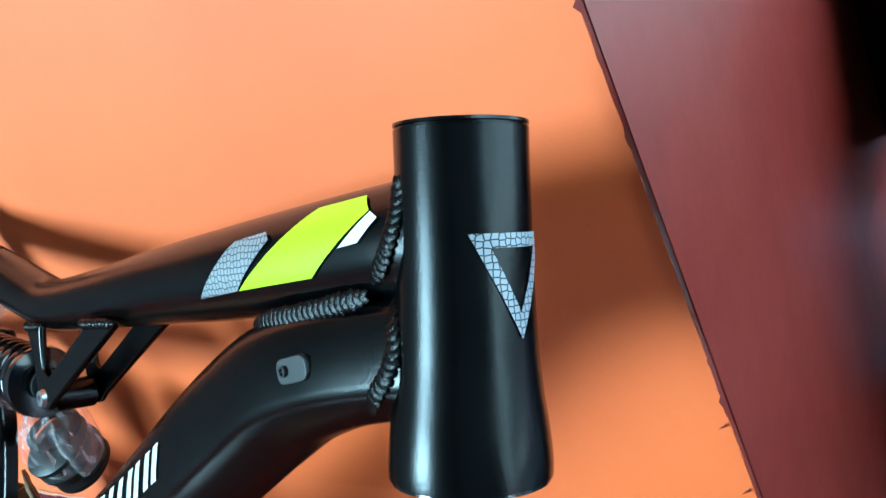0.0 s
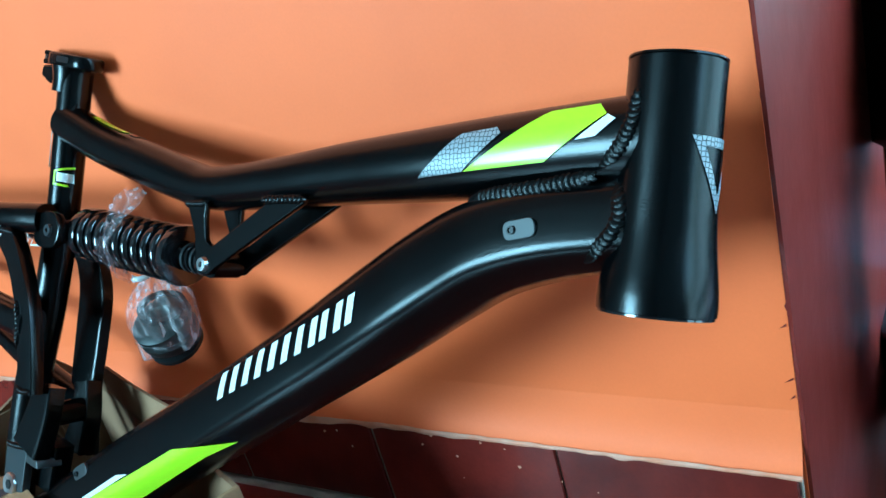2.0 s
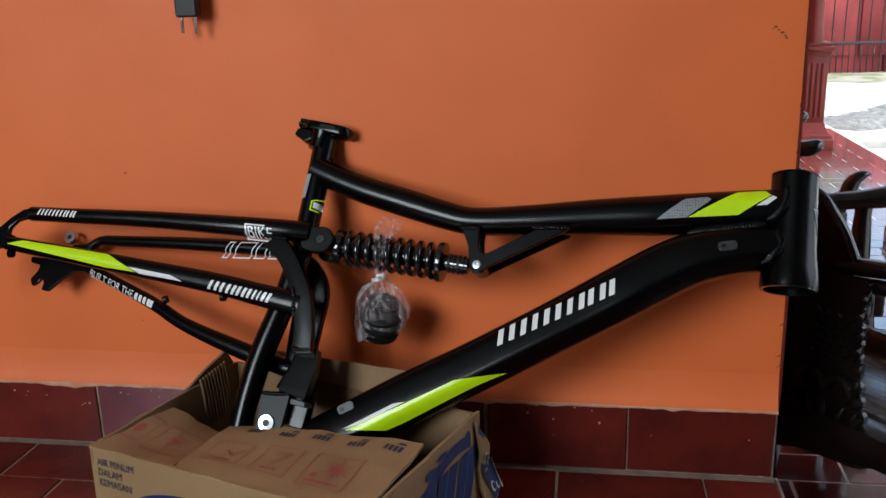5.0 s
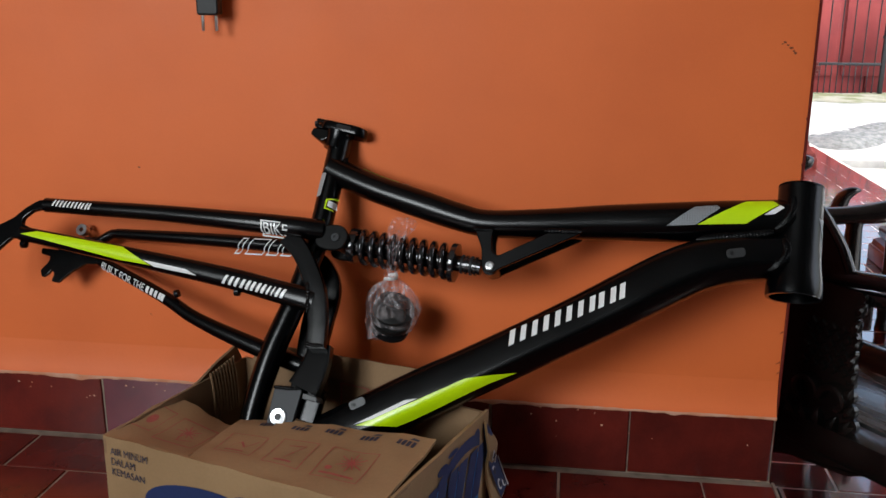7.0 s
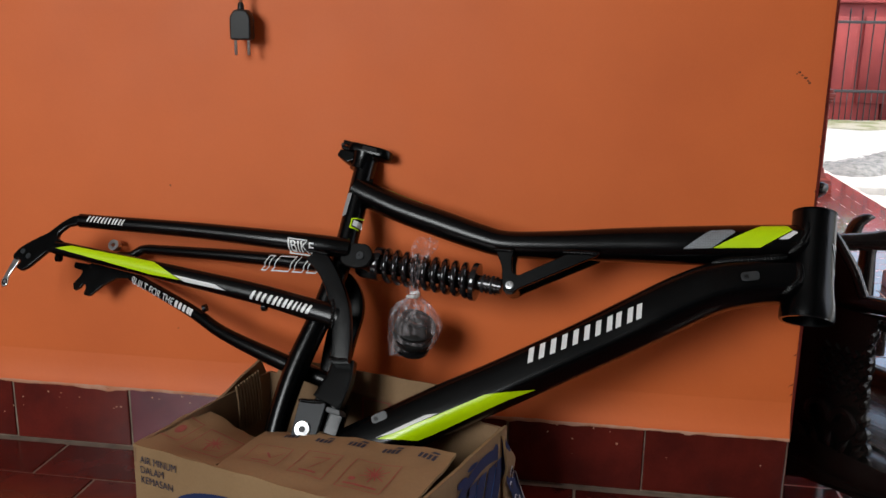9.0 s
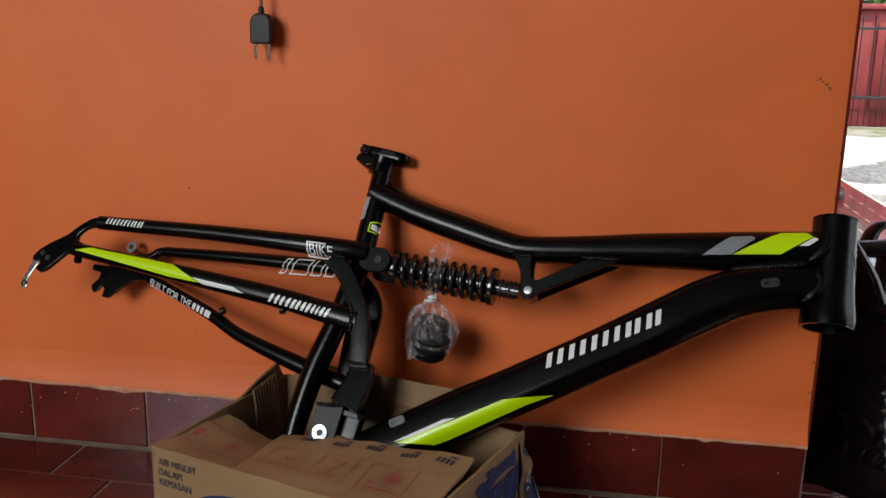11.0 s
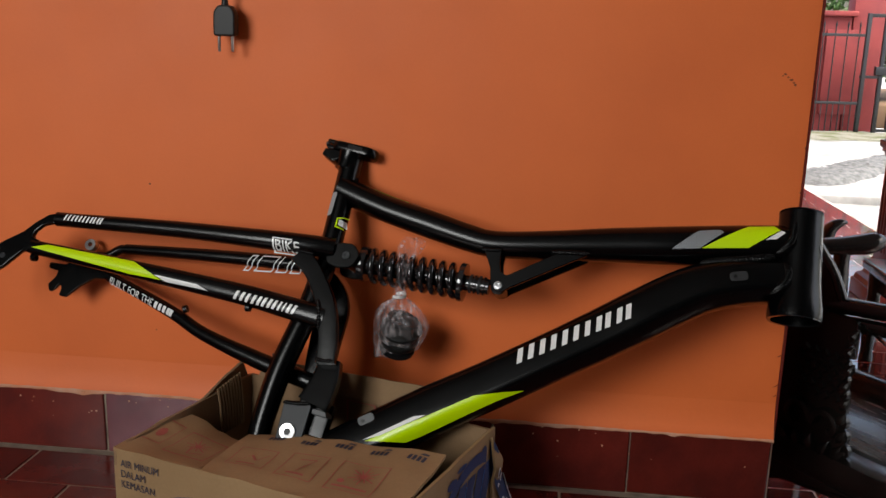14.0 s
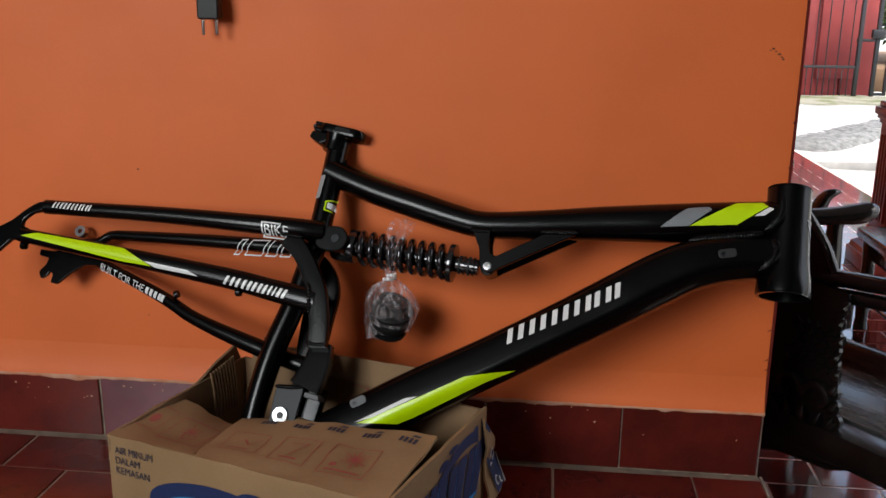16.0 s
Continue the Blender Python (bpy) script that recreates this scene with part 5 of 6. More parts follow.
part("plate", plate(rounded([(-0.04, -0.04), (0.04, -0.04), (0.04, 0.04), (-0.04, 0.04)], 0.006), -0.010, 0.004, 0.002), CEIL, socket)

# ---- small marks on the wall ----
rnd = random.Random(11)
bm = bmesh.new()
for x, z, r in ((-0.040, 0.618, .0016), (-0.036, 0.6145, .0013), (-0.0315, 0.611, .0018), (-0.028, 0.607, .0014), (-0.026, 0.6045, .0016), (-0.043, 0.616, .001), (-0.929, 0.432, .0013), (-0.93, 0.205, .0010)):
    bm.faces.new([bm.verts.new((x + r * (1 + 0.5 * rnd.random()) * math.cos(a), 0.0072, z + r * (0.6 + 0.5 * rnd.random()) * math.sin(a))) for a in [k * 0.7 for k in range(9)]])
part("dirt_spots", bm, SPECK, wall, "small dark specks")
bm = bmesh.new()
for z in (0.139, 0.166, 0.181, 0.226):
    q = rnd.uniform(0.003, 0.007)
    pts = [(-0.004, z), (-0.004, z + 0.0022), (-0.004 - q, z - q * rnd.uniform(0.1, 0.9) + 0.001)]
    bm.faces.new([bm.verts.new((x, 0.0068, zz)) for x, zz in pts])
part("brush_marks", bm, MAROON, wall, "maroon brush marks")
bm = bmesh.new()
for x, z0, z1 in ((-0.048, 0.002, 0.020), (-0.020, 0.002, 0.032), (-0.050, 0.078, 0.097), (-0.018, 0.075, 0.1)):
    box((x - 0.004, -0.0058, z0), (x + 0.003, -0.004, z1), 0.0006, bm)
part("plaster_drips", bm, PUTTY, wall, "pale plaster drips")


# pale chips and paint flecks on the skirting tiles
bm = bmesh.new()
for k in range(46):
    x, z, r = rnd.uniform(-1.5, -0.03), 0.1 - abs(rnd.gauss(0, 0.035)), rnd.uniform(0.0006, 0.0022)
    if z < 0.006:
        continue
    bm.faces.new([bm.verts.new((x + r * rnd.uniform(0.5, 1.3) * math.cos(a), -0.0068, z + r * rnd.uniform(0.4, 1.2) * math.sin(a))) for a in [q * 0.9 for q in range(7)]])
part("paint_flecks", bm, PUTTY, skirting, "pale paint flecks")


# ---- carved wooden chairs ----
def post(x, y, z0, z1, r=0.016, bm=None):
    prof = [(r * 0.95, z0), (r * 0.8, z0 + (z1 - z0) * 0.12), (r * 1.05, z0 + (z1 - z0) * 0.4), (r * 0.85, z0 + (z1 - z0) * 0.75), (r, z1)]
    return lathe(prof, 16, Matrix.Translation((x, y, 0)), bm)


def carved_bench(m):
    """Local x runs along the back, y away from the room over the seat, z from the floor; the origin is where crest and top rail meet."""
    c = thing("carved_bench", "black lacquered carved wooden bench beside the wall end", "bench", m)
    H = 0.20
    part("seat_board", box((-0.26, -0.026, H - 0.018), (0.46, 0.206, H - 0.006), 0.002), SEAT_WOOD, c, "black seat board with sky sheen in its grey grain")
    part("seat_rail", box((-0.27, -0.090, H - 0.062), (0.50, -0.030, H - 0.008), 0.006), WOOD, c)
    part("seat_rail", box((-0.27, 0.208, H - 0.045), (0.50, 0.236, H + 0.030), 0.006), WOOD, c)
    part("end_rail", box((-0.292, -0.028, H - 0.045), (-0.262, 0.206, H + 0.004), 0.006), WOOD, c)
    part("end_rail", box((0.462, -0.028, H - 0.045), (0.498, 0.206, H + 0.004), 0.006), WOOD, c)
    for x, y in ((-0.128, -0.056), (0.475, -0.056), (-0.250, 0.220), (0.475, 0.220)):
        s = 1 if x > 0.2 else -1
        bm = sweep([(x, y, H - 0.03, 0.026, 0.024), (x + 0.012 * s, y, H - 0.085, 0.024, 0.022), (x + 0.002 * s, y, H - 0.14, 0.015, 0.016), (x + 0.016 * s, y, 0.0, 0.017, 0.017)], ring_section(14, 3), 5)
        part("leg", bm, WOOD, c)
    # Added board: its dark shape stands for the shade under the bench.
    part("apron", plate(rounded([(-0.265, H - 0.061), (-0.265, H - 0.135), (-0.14, H - 0.125), (-0.05, H - 0.092), (0.06, H - 0.080), (0.10, H - 0.061)], 0.01, 3), -0.084, -0.066, 0.003), WOOD, c, "curved dark board added for the shade under the seat rail")
    part("top_rail", sweep([(-0.012, -0.05, 0.437, 0.014, 0.018), (0.08, -0.05, 0.448, 0.013, 0.018), (0.25, -0.05, 0.463, 0.013, 0.019), (0.48, -0.05, 0.475, 0.015, 0.02)], ring_section(16, 2.6), 5), WOOD, c)
    part("end_post", post(0.47, -0.05, H, 0.47, 0.02), WOOD, c)
    part("lower_rail", sweep([(-0.012, -0.052, 0.409, 0.012, 0.014), (0.08, -0.052, 0.420, 0.012, 0.014), (0.25, -0.052, 0.435, 0.012, 0.015), (0.46, -0.052, 0.447, 0.013, 0.016)], ring_section(14, 2.6), 5), WOOD, c)
    # crest: a curved board sinking towards the top rail
    curve = [(0.004, 0.447), (-0.018, 0.487), (-0.040, 0.512), (-0.063, 0.535), (-0.085, 0.546), (-0.104, 0.558), (-0.138, 0.584), (-0.175, 0.602), (-0.21, 0.606), (-0.245, 0.602)]
    part("crest", plate(curve + [(-0.245, 0.40), (0.004, 0.40)], -0.066, -0.042, 0.0), WOOD, c)
    part("crest_moulding", tube([(x, -0.055, z) for x, z in curve], 0.0095, 10, 3), WOOD, c)
    # carved panel with round lobes down both edges
    edge, left, n = [], [], 11
    for k in range(n):
        z0, z1 = 0.170 + 0.262 * k / n, 0.170 + 0.262 * (k + 1) / n
        bulge = 0.062 - 0.012 * math.sin(math.pi * k / (n - 1)) - 0.002 * k
        for q in range(6):
            a = math.pi * q / 6
            edge.append((bulge + 0.010 * math.sin(a), z0 + (z1 - z0) * (1 - math.cos(a)) / 2))
            left.append((-0.112 + 0.010 * math.sin(math.pi * k / n) - 0.009 * math.sin(a), z0 + (z1 - z0) * (1 - math.cos(a)) / 2))
    splat = part("carved_panel", plate(edge + left[::-1], -0.078, -0.069, 0.0), WOOD, c, "carved panel with round lobes down its edges")
    for k in range(6):
        for j in range(5):
            x, z = -0.045 + 0.019 * j + (0.009 if k % 2 else 0), 0.290 + 0.014 * k
            part("carved_lozenge", lathe([(0.0090, 0.0), (0.0060, 0.004), (0.0015, 0.0048)], 4, pose(x, -0.0785, z, 90, 0, 0)), WOOD, splat)
    for sx, x0 in ((1, -0.040), (-1, 0.025)):
        pts = [(x0 + sx * (0.036 - 0.0042 * k) * math.cos(k * 0.62) * 0.9, -0.083, 0.235 + (0.036 - 0.0042 * k) * math.sin(k * 0.62)) for k in range(8)]
        part("carved_scroll", tube(pts, 0.0072, 8, 5), WOOD, splat)
    for k in range(5):
        part("carved_leaf", lathe([(0.0001, -0.020), (0.009, -0.006), (0.010, 0.004), (0.0001, 0.020)], 8, pose(-0.060 + 0.027 * k, -0.081, 0.195, 0, 25 * (k - 2), 0)), WOOD, splat)
    for k in range(8):
        part("carved_leaf", lathe([(0.0001, -0.017), (0.0075, -0.005), (0.0085, 0.004), (0.0001, 0.017)], 8, pose(0.046 + 0.004 * (k % 2), -0.081, 0.20 + 0.029 * k, 0, 32, 0)), WOOD, splat)
        part("carved_leaf", lathe([(0.0001, -0.016), (0.007, -0.005), (0.008, 0.004), (0.0001, 0.016)], 8, pose(-0.100 + 0.004 * (k % 2), -0.081, 0.20 + 0.029 * k, 0, -28, 0)), WOOD, splat)
    return c


def armchair(m, label, width=0.34, horned=False):
    """Local x runs to the front; two arms with scrolled tips, tips at x = 0."""
    c = thing("carved_armchair", label, "chair", m, group="carved porch armchairs")
    H, dip = 0.23, (0.012 if horned else 0.0)
    for k in range(3):
        part("seat_plank", box((-0.40, 0.002 + k * width / 3, H - 0.02), (-0.036, (k + 1) * width / 3 - 0.002, H), 0.003), SEAT_WOOD, c, "black seat plank with sky sheen in its grey grain")
    part("seat_rail", box((-0.42, -0.02, H - 0.07), (-0.037, 0.0, H + 0.004), 0.005), WOOD, c)
    part("seat_rail", box((-0.42, width, H - 0.07), (-0.037, width + 0.02, H + 0.004), 0.005), WOOD, c)
    part("front_rail", box((-0.035, 0.006, H - 0.075), (-0.008, width - 0.006, H + 0.003), 0.005), WOOD, c)
    for y in (0.0, width):
        top = 0.372 if horned and y else 0.415
        if horned and y:
            part("arm", sweep([(-0.42, y, 0.375, 0.015, 0.022), (-0.22, y, 0.372, 0.015, 0.022), (-0.10, y, 0.376, 0.017, 0.022), (-0.062, y, 0.388, 0.019, 0.022), (-0.054, y, 0.412, 0.017, 0.020),
                               (-0.044, y, 0.430, 0.014, 0.018), (-0.026, y, 0.441, 0.009, 0.015), (-0.012, y, 0.443, 0.003, 0.008)], ring_section(16, 2.5), 5), WOOD, c, "arm ending in an upturned horn")
        else:
            part("arm", sweep([(-0.42, y, 0.424 - dip, 0.014, 0.020), (-0.28, y, 0.424 - dip, 0.015, 0.022), (-0.16, y, 0.425 - 0.6 * dip, 0.017, 0.025), (-0.08, y, 0.427 - 0.3 * dip, 0.019, 0.028), (-0.03, y, 0.430, 0.022, 0.031),
                               (-0.008, y, 0.437, 0.020, 0.029), (0.006, y, 0.440, 0.014, 0.022), (0.012, y, 0.440, 0.005, 0.010)], ring_section(16, 2.5), 5), WOOD, c)
        part("arm_post", lathe([(0.024, H - 0.02), (0.021, H + 0.02), (0.0225, H + 0.07), (0.020, H + 0.12), (0.017, top - 0.02), (0.020, top)], 16, Matrix.Translation((-0.075, y, 0))), WOOD, c)
        part("front_leg", sweep([(-0.060, y, H - 0.04, 0.024, 0.022), (-0.045, y, H - 0.12, 0.018, 0.018), (-0.040, y, 0.0, 0.015, 0.015)], ring_section(12, 3), 4), WOOD, c)
        part("back_post", sweep([(-0.42, y, 0.0, 0.018, 0.018), (-0.42, y, 0.3, 0.016, 0.016), (-0.45, y, 0.62, 0.014, 0.014)], ring_section(12, 3), 4), WOOD, c)
    part("crest", sweep([(-0.45, -0.01, 0.60, 0.03, 0.012), (-0.455, width / 2, 0.66, 0.045, 0.012), (-0.45, width + 0.01, 0.60, 0.03, 0.012)], ring_section(14, 3), 6), WOOD, c)
    part("back_panel", box((-0.445, 0.06, H), (-0.43, width - 0.06, 0.60), 0.004), WOOD, c)
    return c


carved_bench(pose(0.190, 0.280, STEP, 0, 0, -53.13))
armchair(pose(0.392, 0.800, STEP), "black lacquered carved armchair by the low table", 0.19, True)
armchair(pose(0.366, 1.416, STEP, 0, 0, -8.6), "wide black lacquered carved armchair further along the porch", 0.61)

# ---- low table ----
table = thing("low_table", "low black lacquered wooden porch table with papers on its shelf", "table", pose(0.74, 1.06, STEP))
part("tabletop", box((-0.20, -0.26, 0.255), (0.20, 0.26, 0.285), 0.008), WOOD, table)
part("apron", box((-0.17, -0.23, 0.20), (0.17, 0.23, 0.254), 0.004), WOOD, table)
for x in (-0.17, 0.17):
    for y in (-0.22, 0.22):
        part("leg", post(x, y, 0.0, 0.25, 0.02), WOOD, table)
part("shelf", box((-0.17, -0.22, 0.08), (0.17, 0.22, 0.095), 0.004), WOOD, table)
paper = part("folded_papers", sheet([(0.60, 0.92, STEP + 0.098), (0.82, 0.94, STEP + 0.098), (0.84, 1.16, STEP + 0.104), (0.62, 1.14, STEP + 0.104)], th=0.006, rough=0.004), INK_WHITE, None)
tagged(paper, "crumpled white printed papers on the table shelf", "papers")


# ---- porch pillars ----
def pillar(m, label):
    p = thing("pillar", label, "pillar", m, group="porch pillars")
    part("plinth", box((-0.128, -0.128, 0.0), (0.128, 0.128, 0.055), 0.006), MAROON, p)
    bm = bmesh.new()
    prof = [(0.120, 0.055), (0.116, 0.072), (0.100, 0.082), (0.090, 0.105), (0.084, 0.125), (0.080, 0.14)]
    rings = [[bm.verts.new((sx * r, sy * r, z)) for sx, sy in ((-1, -1), (1, -1), (1, 1), (-1, 1))] for r, z in prof]
    for a, b in zip(rings, rings[1:]):
        for k in range(4):
            bm.faces.new((a[k], a[(k + 1) % 4], b[(k + 1) % 4], b[k]))
    bm.faces.new(rings[-1])
    part("base_moulding", bm, MAROON, p, smooth=False)
    shaft = part("shaft", box((-0.078, -0.078, 0.13), (0.078, 0.078, 0.50), 0.004), MAROON, p)
    for k in range(5):
        for sx, sy in ((0, -1), (-1, 0)):
            o = -0.052 + 0.026 * k
            lo = (o - 0.008, -0.084, 0.17) if sy else (-0.084, o - 0.008, 0.17)
            hi = (o + 0.008, -0.077, 0.46) if sy else (-0.077, o + 0.008, 0.46)
            part("flute_rib", box(lo, hi, 0.003), MAROON, shaft)
    for r, z0, z1 in ((0.084, 0.495, 0.51), (0.091, 0.51, 0.525), (0.099, 0.525, 0.55), (0.088, 0.55, 0.57)):
        part("cap_moulding", box((-r, -r, z0), (r, r, z1), 0.004), MAROON, p)
    part("upper_column", lathe([(0.062, 0.57), (0.058, 0.62), (0.052, 0.66), (0.05, 2.7), (0.07, 2.86), (0.09, 2.95)], 24), MAROON, p)
    return p


pil = pillar(pose(0.885, 1.92, STEP), "maroon fluted square pillar with a moulded base and cap")
copy_thing(pil, pose(0.930, 4.08, STEP))

# ---- boundary wall, gate, planting ----
bwall = thing("boundary_wall", "red plastered boundary wall with raised panels", "wall", kind="structure")
part("wall_face", box((-9, 9.95, GROUND - 0.1), (3.05, 10.1, 1.0), 0.01), REDWALL, bwall)
part("coping", box((-9.05, 9.90, 1.0), (3.1, 10.15, 1.06), 0.01), REDWALL, bwall)
part("wall_pier", box((3.06, 9.94, GROUND - 0.1), (3.46, 10.2, 1.25), 0.01), REDWALL, bwall)
for x in (-2.2, -0.5, 1.2, 2.78):
    part("raised_panel", box((x, 9.925, -0.12), (x + (1.5 if x < 2 else 0.5), 9.945, 0.85), 0.006), REDWALL, bwall)

gate = thing("iron_gate", "black iron bar gate standing before the red boundary wall", "gate", pose(0.06, 9.70, GROUND - 0.05))


def bar(x0, z0, x1, z1, r):
    return box((min(x0, x1) - r, -r, min(z0, z1) - r), (max(x0, x1) + r, r, max(z0, z1) + r), 0.003)


for z in (0.04, 0.38, 1.14):
    part("rail", bar(-1.2, z, 3.08, z, 0.016), IRON, gate)
for k in range(33):
    x = -1.15 + 0.13 * k
    part("bar", lathe([(0.007, 0.04), (0.007, 1.22), (0.012, 1.24), (0.001, 1.30)], 8, Matrix.Translation((x, 0, 0))), IRON, gate)
    part("short_bar", lathe([(0.006, 0.04), (0.006, 0.38)], 8, Matrix.Translation((x + 0.065, 0, 0))), IRON, gate)
for x in (3.10, 3.29):
    part("gate_post", bar(x, 0.03, x, 1.36, 0.022), IRON, gate)
part("rail", bar(3.10, 1.36, 3.29, 1.36, 0.020), IRON, gate)
part("rail", bar(3.08, 0.68, 3.29, 0.68, 0.016), IRON, gate)
part("latch_box", box((3.22, -0.04, 0.70), (3.36, 0.03, 0.80), 0.01), IRON, gate)
part("gate_post", bar(3.43, 0.08, 3.43, 1.14, 0.018), IRON, gate)
part("rail", bar(3.29, 1.14, 3.43, 1.14, 0.016), IRON, gate)
part("rail", bar(3.29, 0.08, 3.43, 0.08, 0.016), IRON, gate)

pot = thing("flower_pot", "black plastic flower pot with a white ornament", "flower pot", pose(1.47, 8.55, GROUND))
part("pot_body", lathe([(0.075, 0.0), (0.10, 0.155), (0.112, 0.158), (0.112, 0.182), (0.102, 0.182), (0.098, 0.165), (0.001, 0.165)], 24), PLASTIC, pot)
part("ornament", lathe([(0.001, 0.16), (0.022, 0.16), (0.018, 0.20), (0.030, 0.235), (0.042, 0.262), (0.030, 0.29), (0.012, 0.31), (0.001, 0.315)], 14), WHITE, pot, "plain white ornament")


def leaf_clumps(centre, size, count, seed, leaf=0.10):
    rnd = random.Random(seed)
    bm = bmesh.new()
    for _ in range(count):
        while True:
            p = Vector((rnd.uniform(-1, 1), rnd.uniform(-1, 1), rnd.uniform(-1, 1)))
            if p.length < 1 and noise.noise(p * 2.5 + Vector((seed, 0, 0))) > -0.22:
                break
        p = Vector(centre) + Vector((p.x * size[0], p.y * size[1], p.z * size[2]))
        q = Euler((rnd.uniform(-1, 1), rnd.uniform(-1, 1), rnd.uniform(0, 6.28))).to_matrix()
        l = leaf * rnd.uniform(0.6, 1.3)
        v = [bm.verts.new(p + q @ Vector(o)) for o in ((-l, 0, 0), (0, -l * .35, l * .12), (l, 0, -l * .1), (0, l * .35, l * .12))]
        bm.faces.new((v[0], v[1], v[2])), bm.faces.new((v[0], v[2], v[3]))
    return bm


for i, (x, y, s) in enumerate(((4.6, 12.2, 1.0), (6.0, 13.5, 1.3), (3.6, 14.0, 1.1))):
    t = thing("garden_shrub", "leafy green shrub beyond the gate", "shrub", pose(x, y, GROUND), group="shrubs beyond the gate")
    part("trunk", tube([(0, 0, -0.05), (0.05, 0.02, 0.6 * s), (-0.03, 0.05, 1.3 * s)], 0.045 * s, 10), EARTH, t)
    part("limb", tube([(0, 0, 0.5 * s), (0.3 * s, 0.1, 0.9 * s), (0.5 * s, 0.1, 1.4 * s)], 0.025 * s, 8), EARTH, t)
    tagged(part("crown", leaf_clumps((0, 0, 1.45 * s), (0.9 * s, 0.8 * s, 1.0 * s), 1500, i + 3), LEAF, t, smooth=False), kind="stuff")
part("earth_bank", box((3.0, 11.2, GROUND - 0.1), (9, 16, GROUND + 0.25), 0.1), EARTH, ground, "brown earth bank beyond the gate")


# ---- broken concrete lip across the yard ----
def rubble_lip():
    bm = bmesh.new()
    a, b = Vector((1.45, 5.2, GROUND - 0.01)), Vector((3.6, 7.85, GROUND - 0.01))
    along = (b - a).normalized()
    side = Vector((-along.y, along.x, 0))
    n, w, rows = 150, 22, []
    for i in range(n + 1):
        row = []
        for j in range(w + 1):
            t = j / w
            p = a.lerp(b, i / n) + side * (0.72 * (t - 0.15) + 0.10 * noise.noise((i * 0.07, t * 2, 3)))
            h = 0.07 * math.sin(math.pi * min(1, t * 1.2) ** 0.6) if t < 0.83 else 0.0
            h = h * (0.85 + 0.3 * noise.noise((i * 0.10, t * 3, 7))) + 0.016 * noise.noise(p * 12) * math.sin(math.pi * t) + 0.014 * noise.noise(p * 38) + 0.008 * noise.noise(p * 80)
            row.append(bm.verts.new(p + Vector((0, 0, h * min(1.0, i / 14) - 0.03 * max(0.0, 1 - i / 8)))))
        rows.append(row)
    for p, q in zip(rows, rows[1:]):
        for k in range(w):
            bm.faces.new((p[k], q[k], q[k + 1], p[k + 1]))
    return bm


part("broken_lip", rubble_lip(), RUBBLE, ground, "rough broken grey concrete lip")


# ---- tiles, laid last: shared meshes, one object each ----
def tile_mesh(name, w, d, h, material, bevel=0.0012):
    return mesh_of(name, box((-w / 2, -d / 2, 0), (w / 2, d / 2, h), bevel, seg=1), material, False)


rnd = random.Random(21)
skirt_mesh = tile_mesh("skirting_tile", 0.1985, 0.0985, 0.005, TILE)
plum_mesh = tile_mesh("skirting_tile", 0.1985, 0.0985, 0.005, TILE_PLUM)
for k in range(13):
    x = -0.1035 - 0.2025 * k if k else -0.1055
    ob = new("skirting_tile", plum_mesh if k in (4,) else skirt_mesh)
    ob.parent = skirting
    ob.matrix_world = pose(x, -0.001 + rnd.uniform(-0.0004, 0.0004), 0.052 + rnd.uniform(-0.0008, 0.0008), 90, rnd.uniform(-0.3, 0.3), 0)

floor_mesh = tile_mesh("floor_tile", 0.2005, 0.0965, 0.004, TILE)
for j in range(16):
    for k in range(13):
        x = -0.304 + 0.1022 * (j % 2) - 0.2045 * (k - 1) - 0.1022
        y = -0.064 - 0.1 * j
        if x > -0.1 + 0.002:
            continue
        ob = new("floor_tile", floor_mesh)
        ob.parent = floor
        ob.matrix_world = pose(x, y, -0.0035 + rnd.uniform(-0.0004, 0.0004), rnd.uniform(-0.15, 0.15), rnd.uniform(-0.1, 0.1), rnd.uniform(-0.15, 0.15))
half_mesh = tile_mesh("floor_tile", 0.098, 0.0965, 0.004, TILE)
for j in range(16):
    w = 0.0995
    ob = new("floor_tile", half_mesh)
    ob.parent = floor
    ob.matrix_world = pose(-0.0505, -0.064 - 0.1 * j, -0.0035) if j % 2 == 0 else pose(-0.0505, -0.064 - 0.1 * j, -0.0035)
part("floor_border", box((-0.0006, -1.7, STEP + 0.004), (0.004, -0.0005, -0.0004), 0.001), GROUT, floor, "grey mortar edge of the step", smooth=False)
bm = bmesh.new()
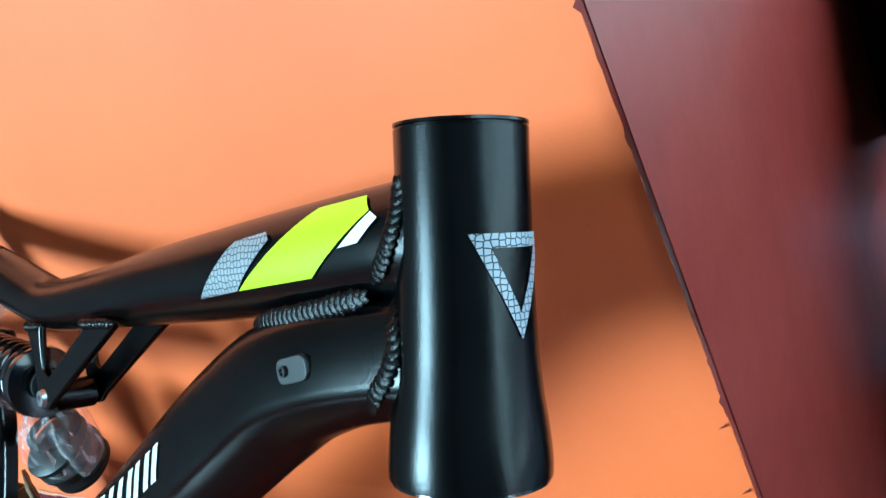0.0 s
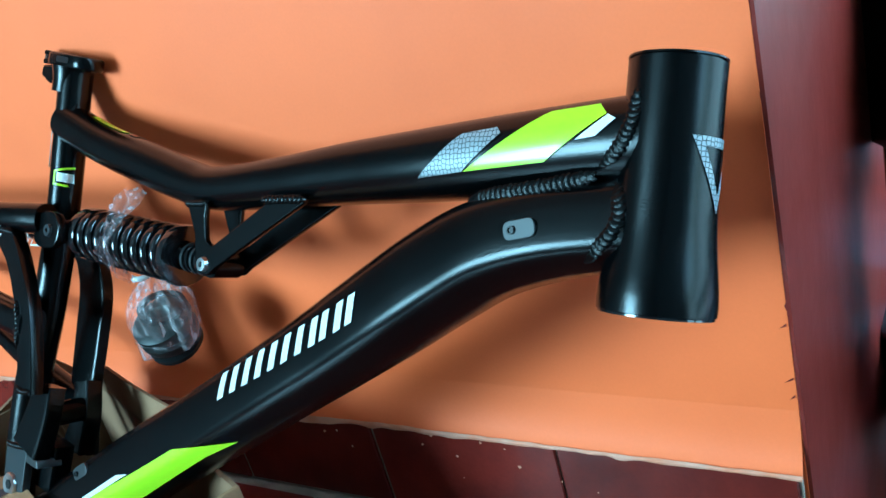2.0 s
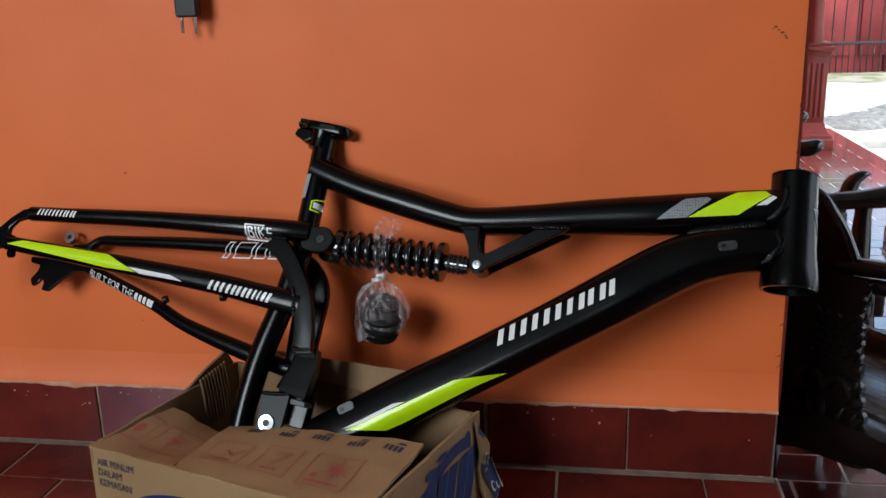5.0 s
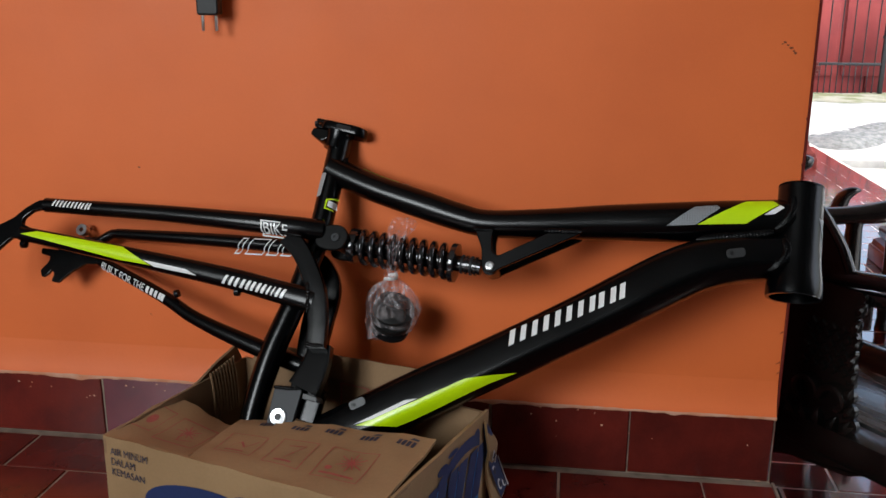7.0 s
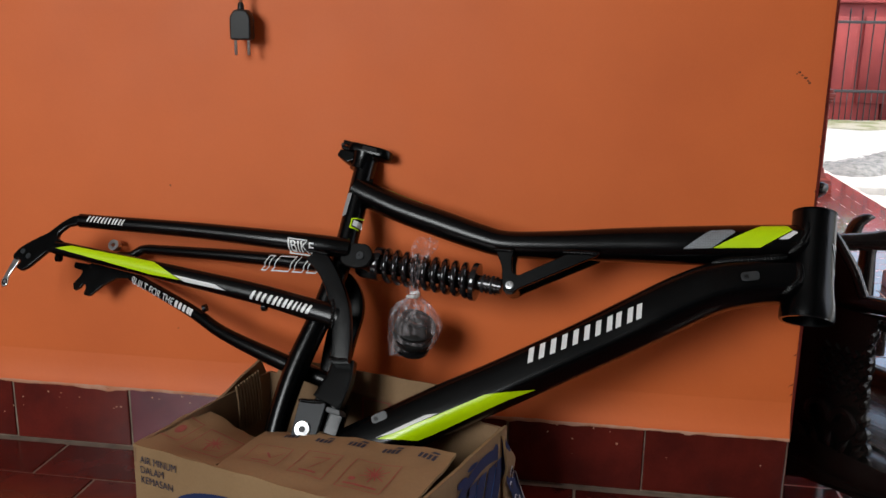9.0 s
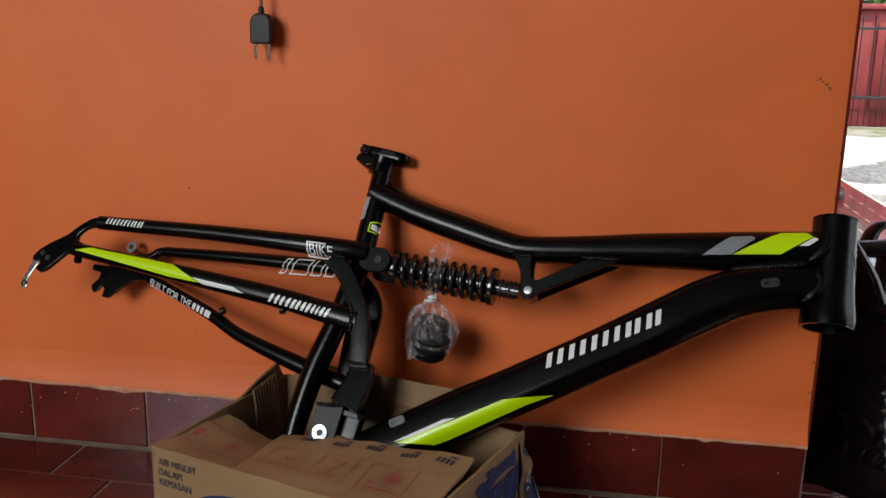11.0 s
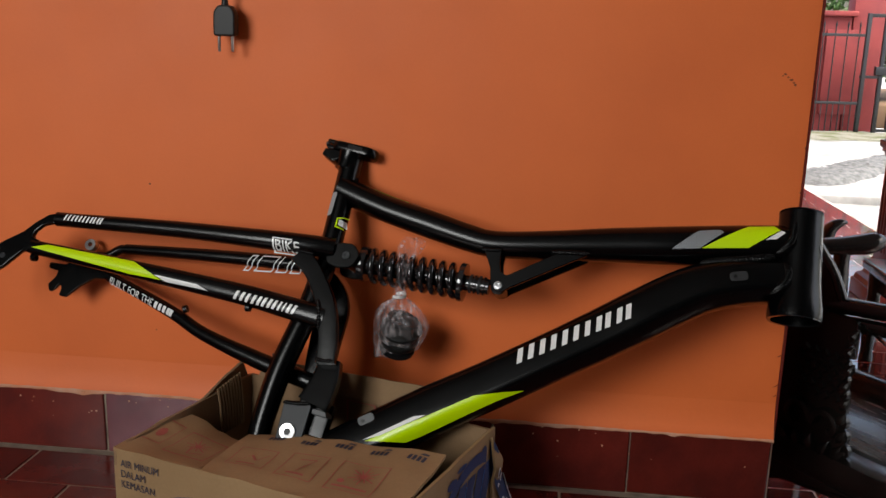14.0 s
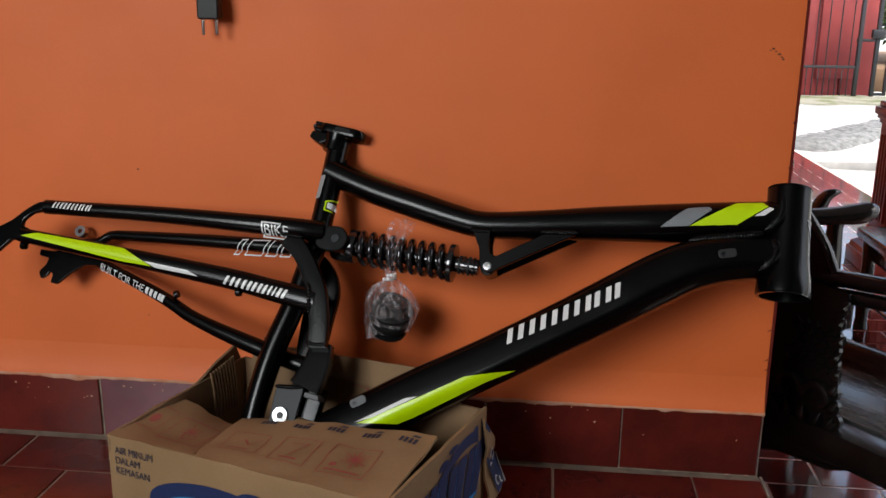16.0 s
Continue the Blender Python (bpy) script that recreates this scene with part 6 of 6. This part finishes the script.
for j in range(16, 32):
    for k in range(13):
        box((-0.1 - 0.2045 * k - 0.2, -0.1 * j - 0.112, -0.0035), (-0.1 - 0.2045 * k, -0.1 * j - 0.015, 0.0005), bm=bm)
for j in range(32):
    for k in range(13, 16):
        x1 = -0.1 - 0.2045 * k - (0.0 if j >= 16 else 0.035)
        if x1 > -3.15:
            box((max(x1 - 0.2, -3.198), -0.1 * j - 0.112, -0.0035), (x1, -0.1 * j - 0.015, 0.0005), bm=bm)
    if j >= 16:
        box((-0.0975, -0.1 * j - 0.112, -0.0035), (-0.003, -0.1 * j - 0.015, 0.0005), bm=bm)
tagged(part("far_tiles", bm, TILE, floor, smooth=False), kind="stuff")

tile_half = tile_mesh("porch_tile", 0.098, 0.0965, 0.004, TILE_POLISHED)
porch_mesh = tile_mesh("porch_tile", 0.2005, 0.0965, 0.004, TILE_POLISHED)
for j in range(1, 34, 2):
    ob = new("porch_tile", tile_half)
    ob.parent = porch
    ob.matrix_world = pose(1.1785, -0.2 + 0.1 * j, STEP - 0.0035)
porch_half = tile_mesh("porch_tile", 0.098, 0.0965, 0.004, TILE_POLISHED)
for j in range(34):
    for k in range(7):
        x = 0.106 + 0.2045 * k - (0.1022 if j % 2 else 0)
        if x > 1.22 or (x < 0.1 and k):
            continue
        if x < 0.1:
            x = 0.0535
        ob = new("porch_tile", porch_mesh if x > 0.1 else porch_half)
        ob.parent = porch
        ob.matrix_world = pose(x, -0.2 + 0.1 * j, STEP - 0.0035 + rnd.uniform(-0.0003, 0.0003), rnd.uniform(-0.12, 0.12), rnd.uniform(-0.1, 0.1), 0)
bm = bmesh.new()
for j in list(range(-30, 0)) + list(range(34, 50)):
    for k in range(6):
        x = 0.106 + 0.2045 * k - (0.1022 if j % 2 else 0)
        if x > 0.1:
            if k == 5 and j % 2:
                box((1.1295, -0.248 + 0.1 * j, STEP - 0.0035), (1.229, -0.152 + 0.1 * j, STEP + 0.0005), bm=bm)
            box((x - 0.1, -0.248 + 0.1 * j, STEP - 0.0035), (x + 0.1, -0.152 + 0.1 * j, STEP + 0.0005), bm=bm)
tagged(part("far_tiles", bm, TILE_POLISHED, porch, smooth=False), kind="stuff")
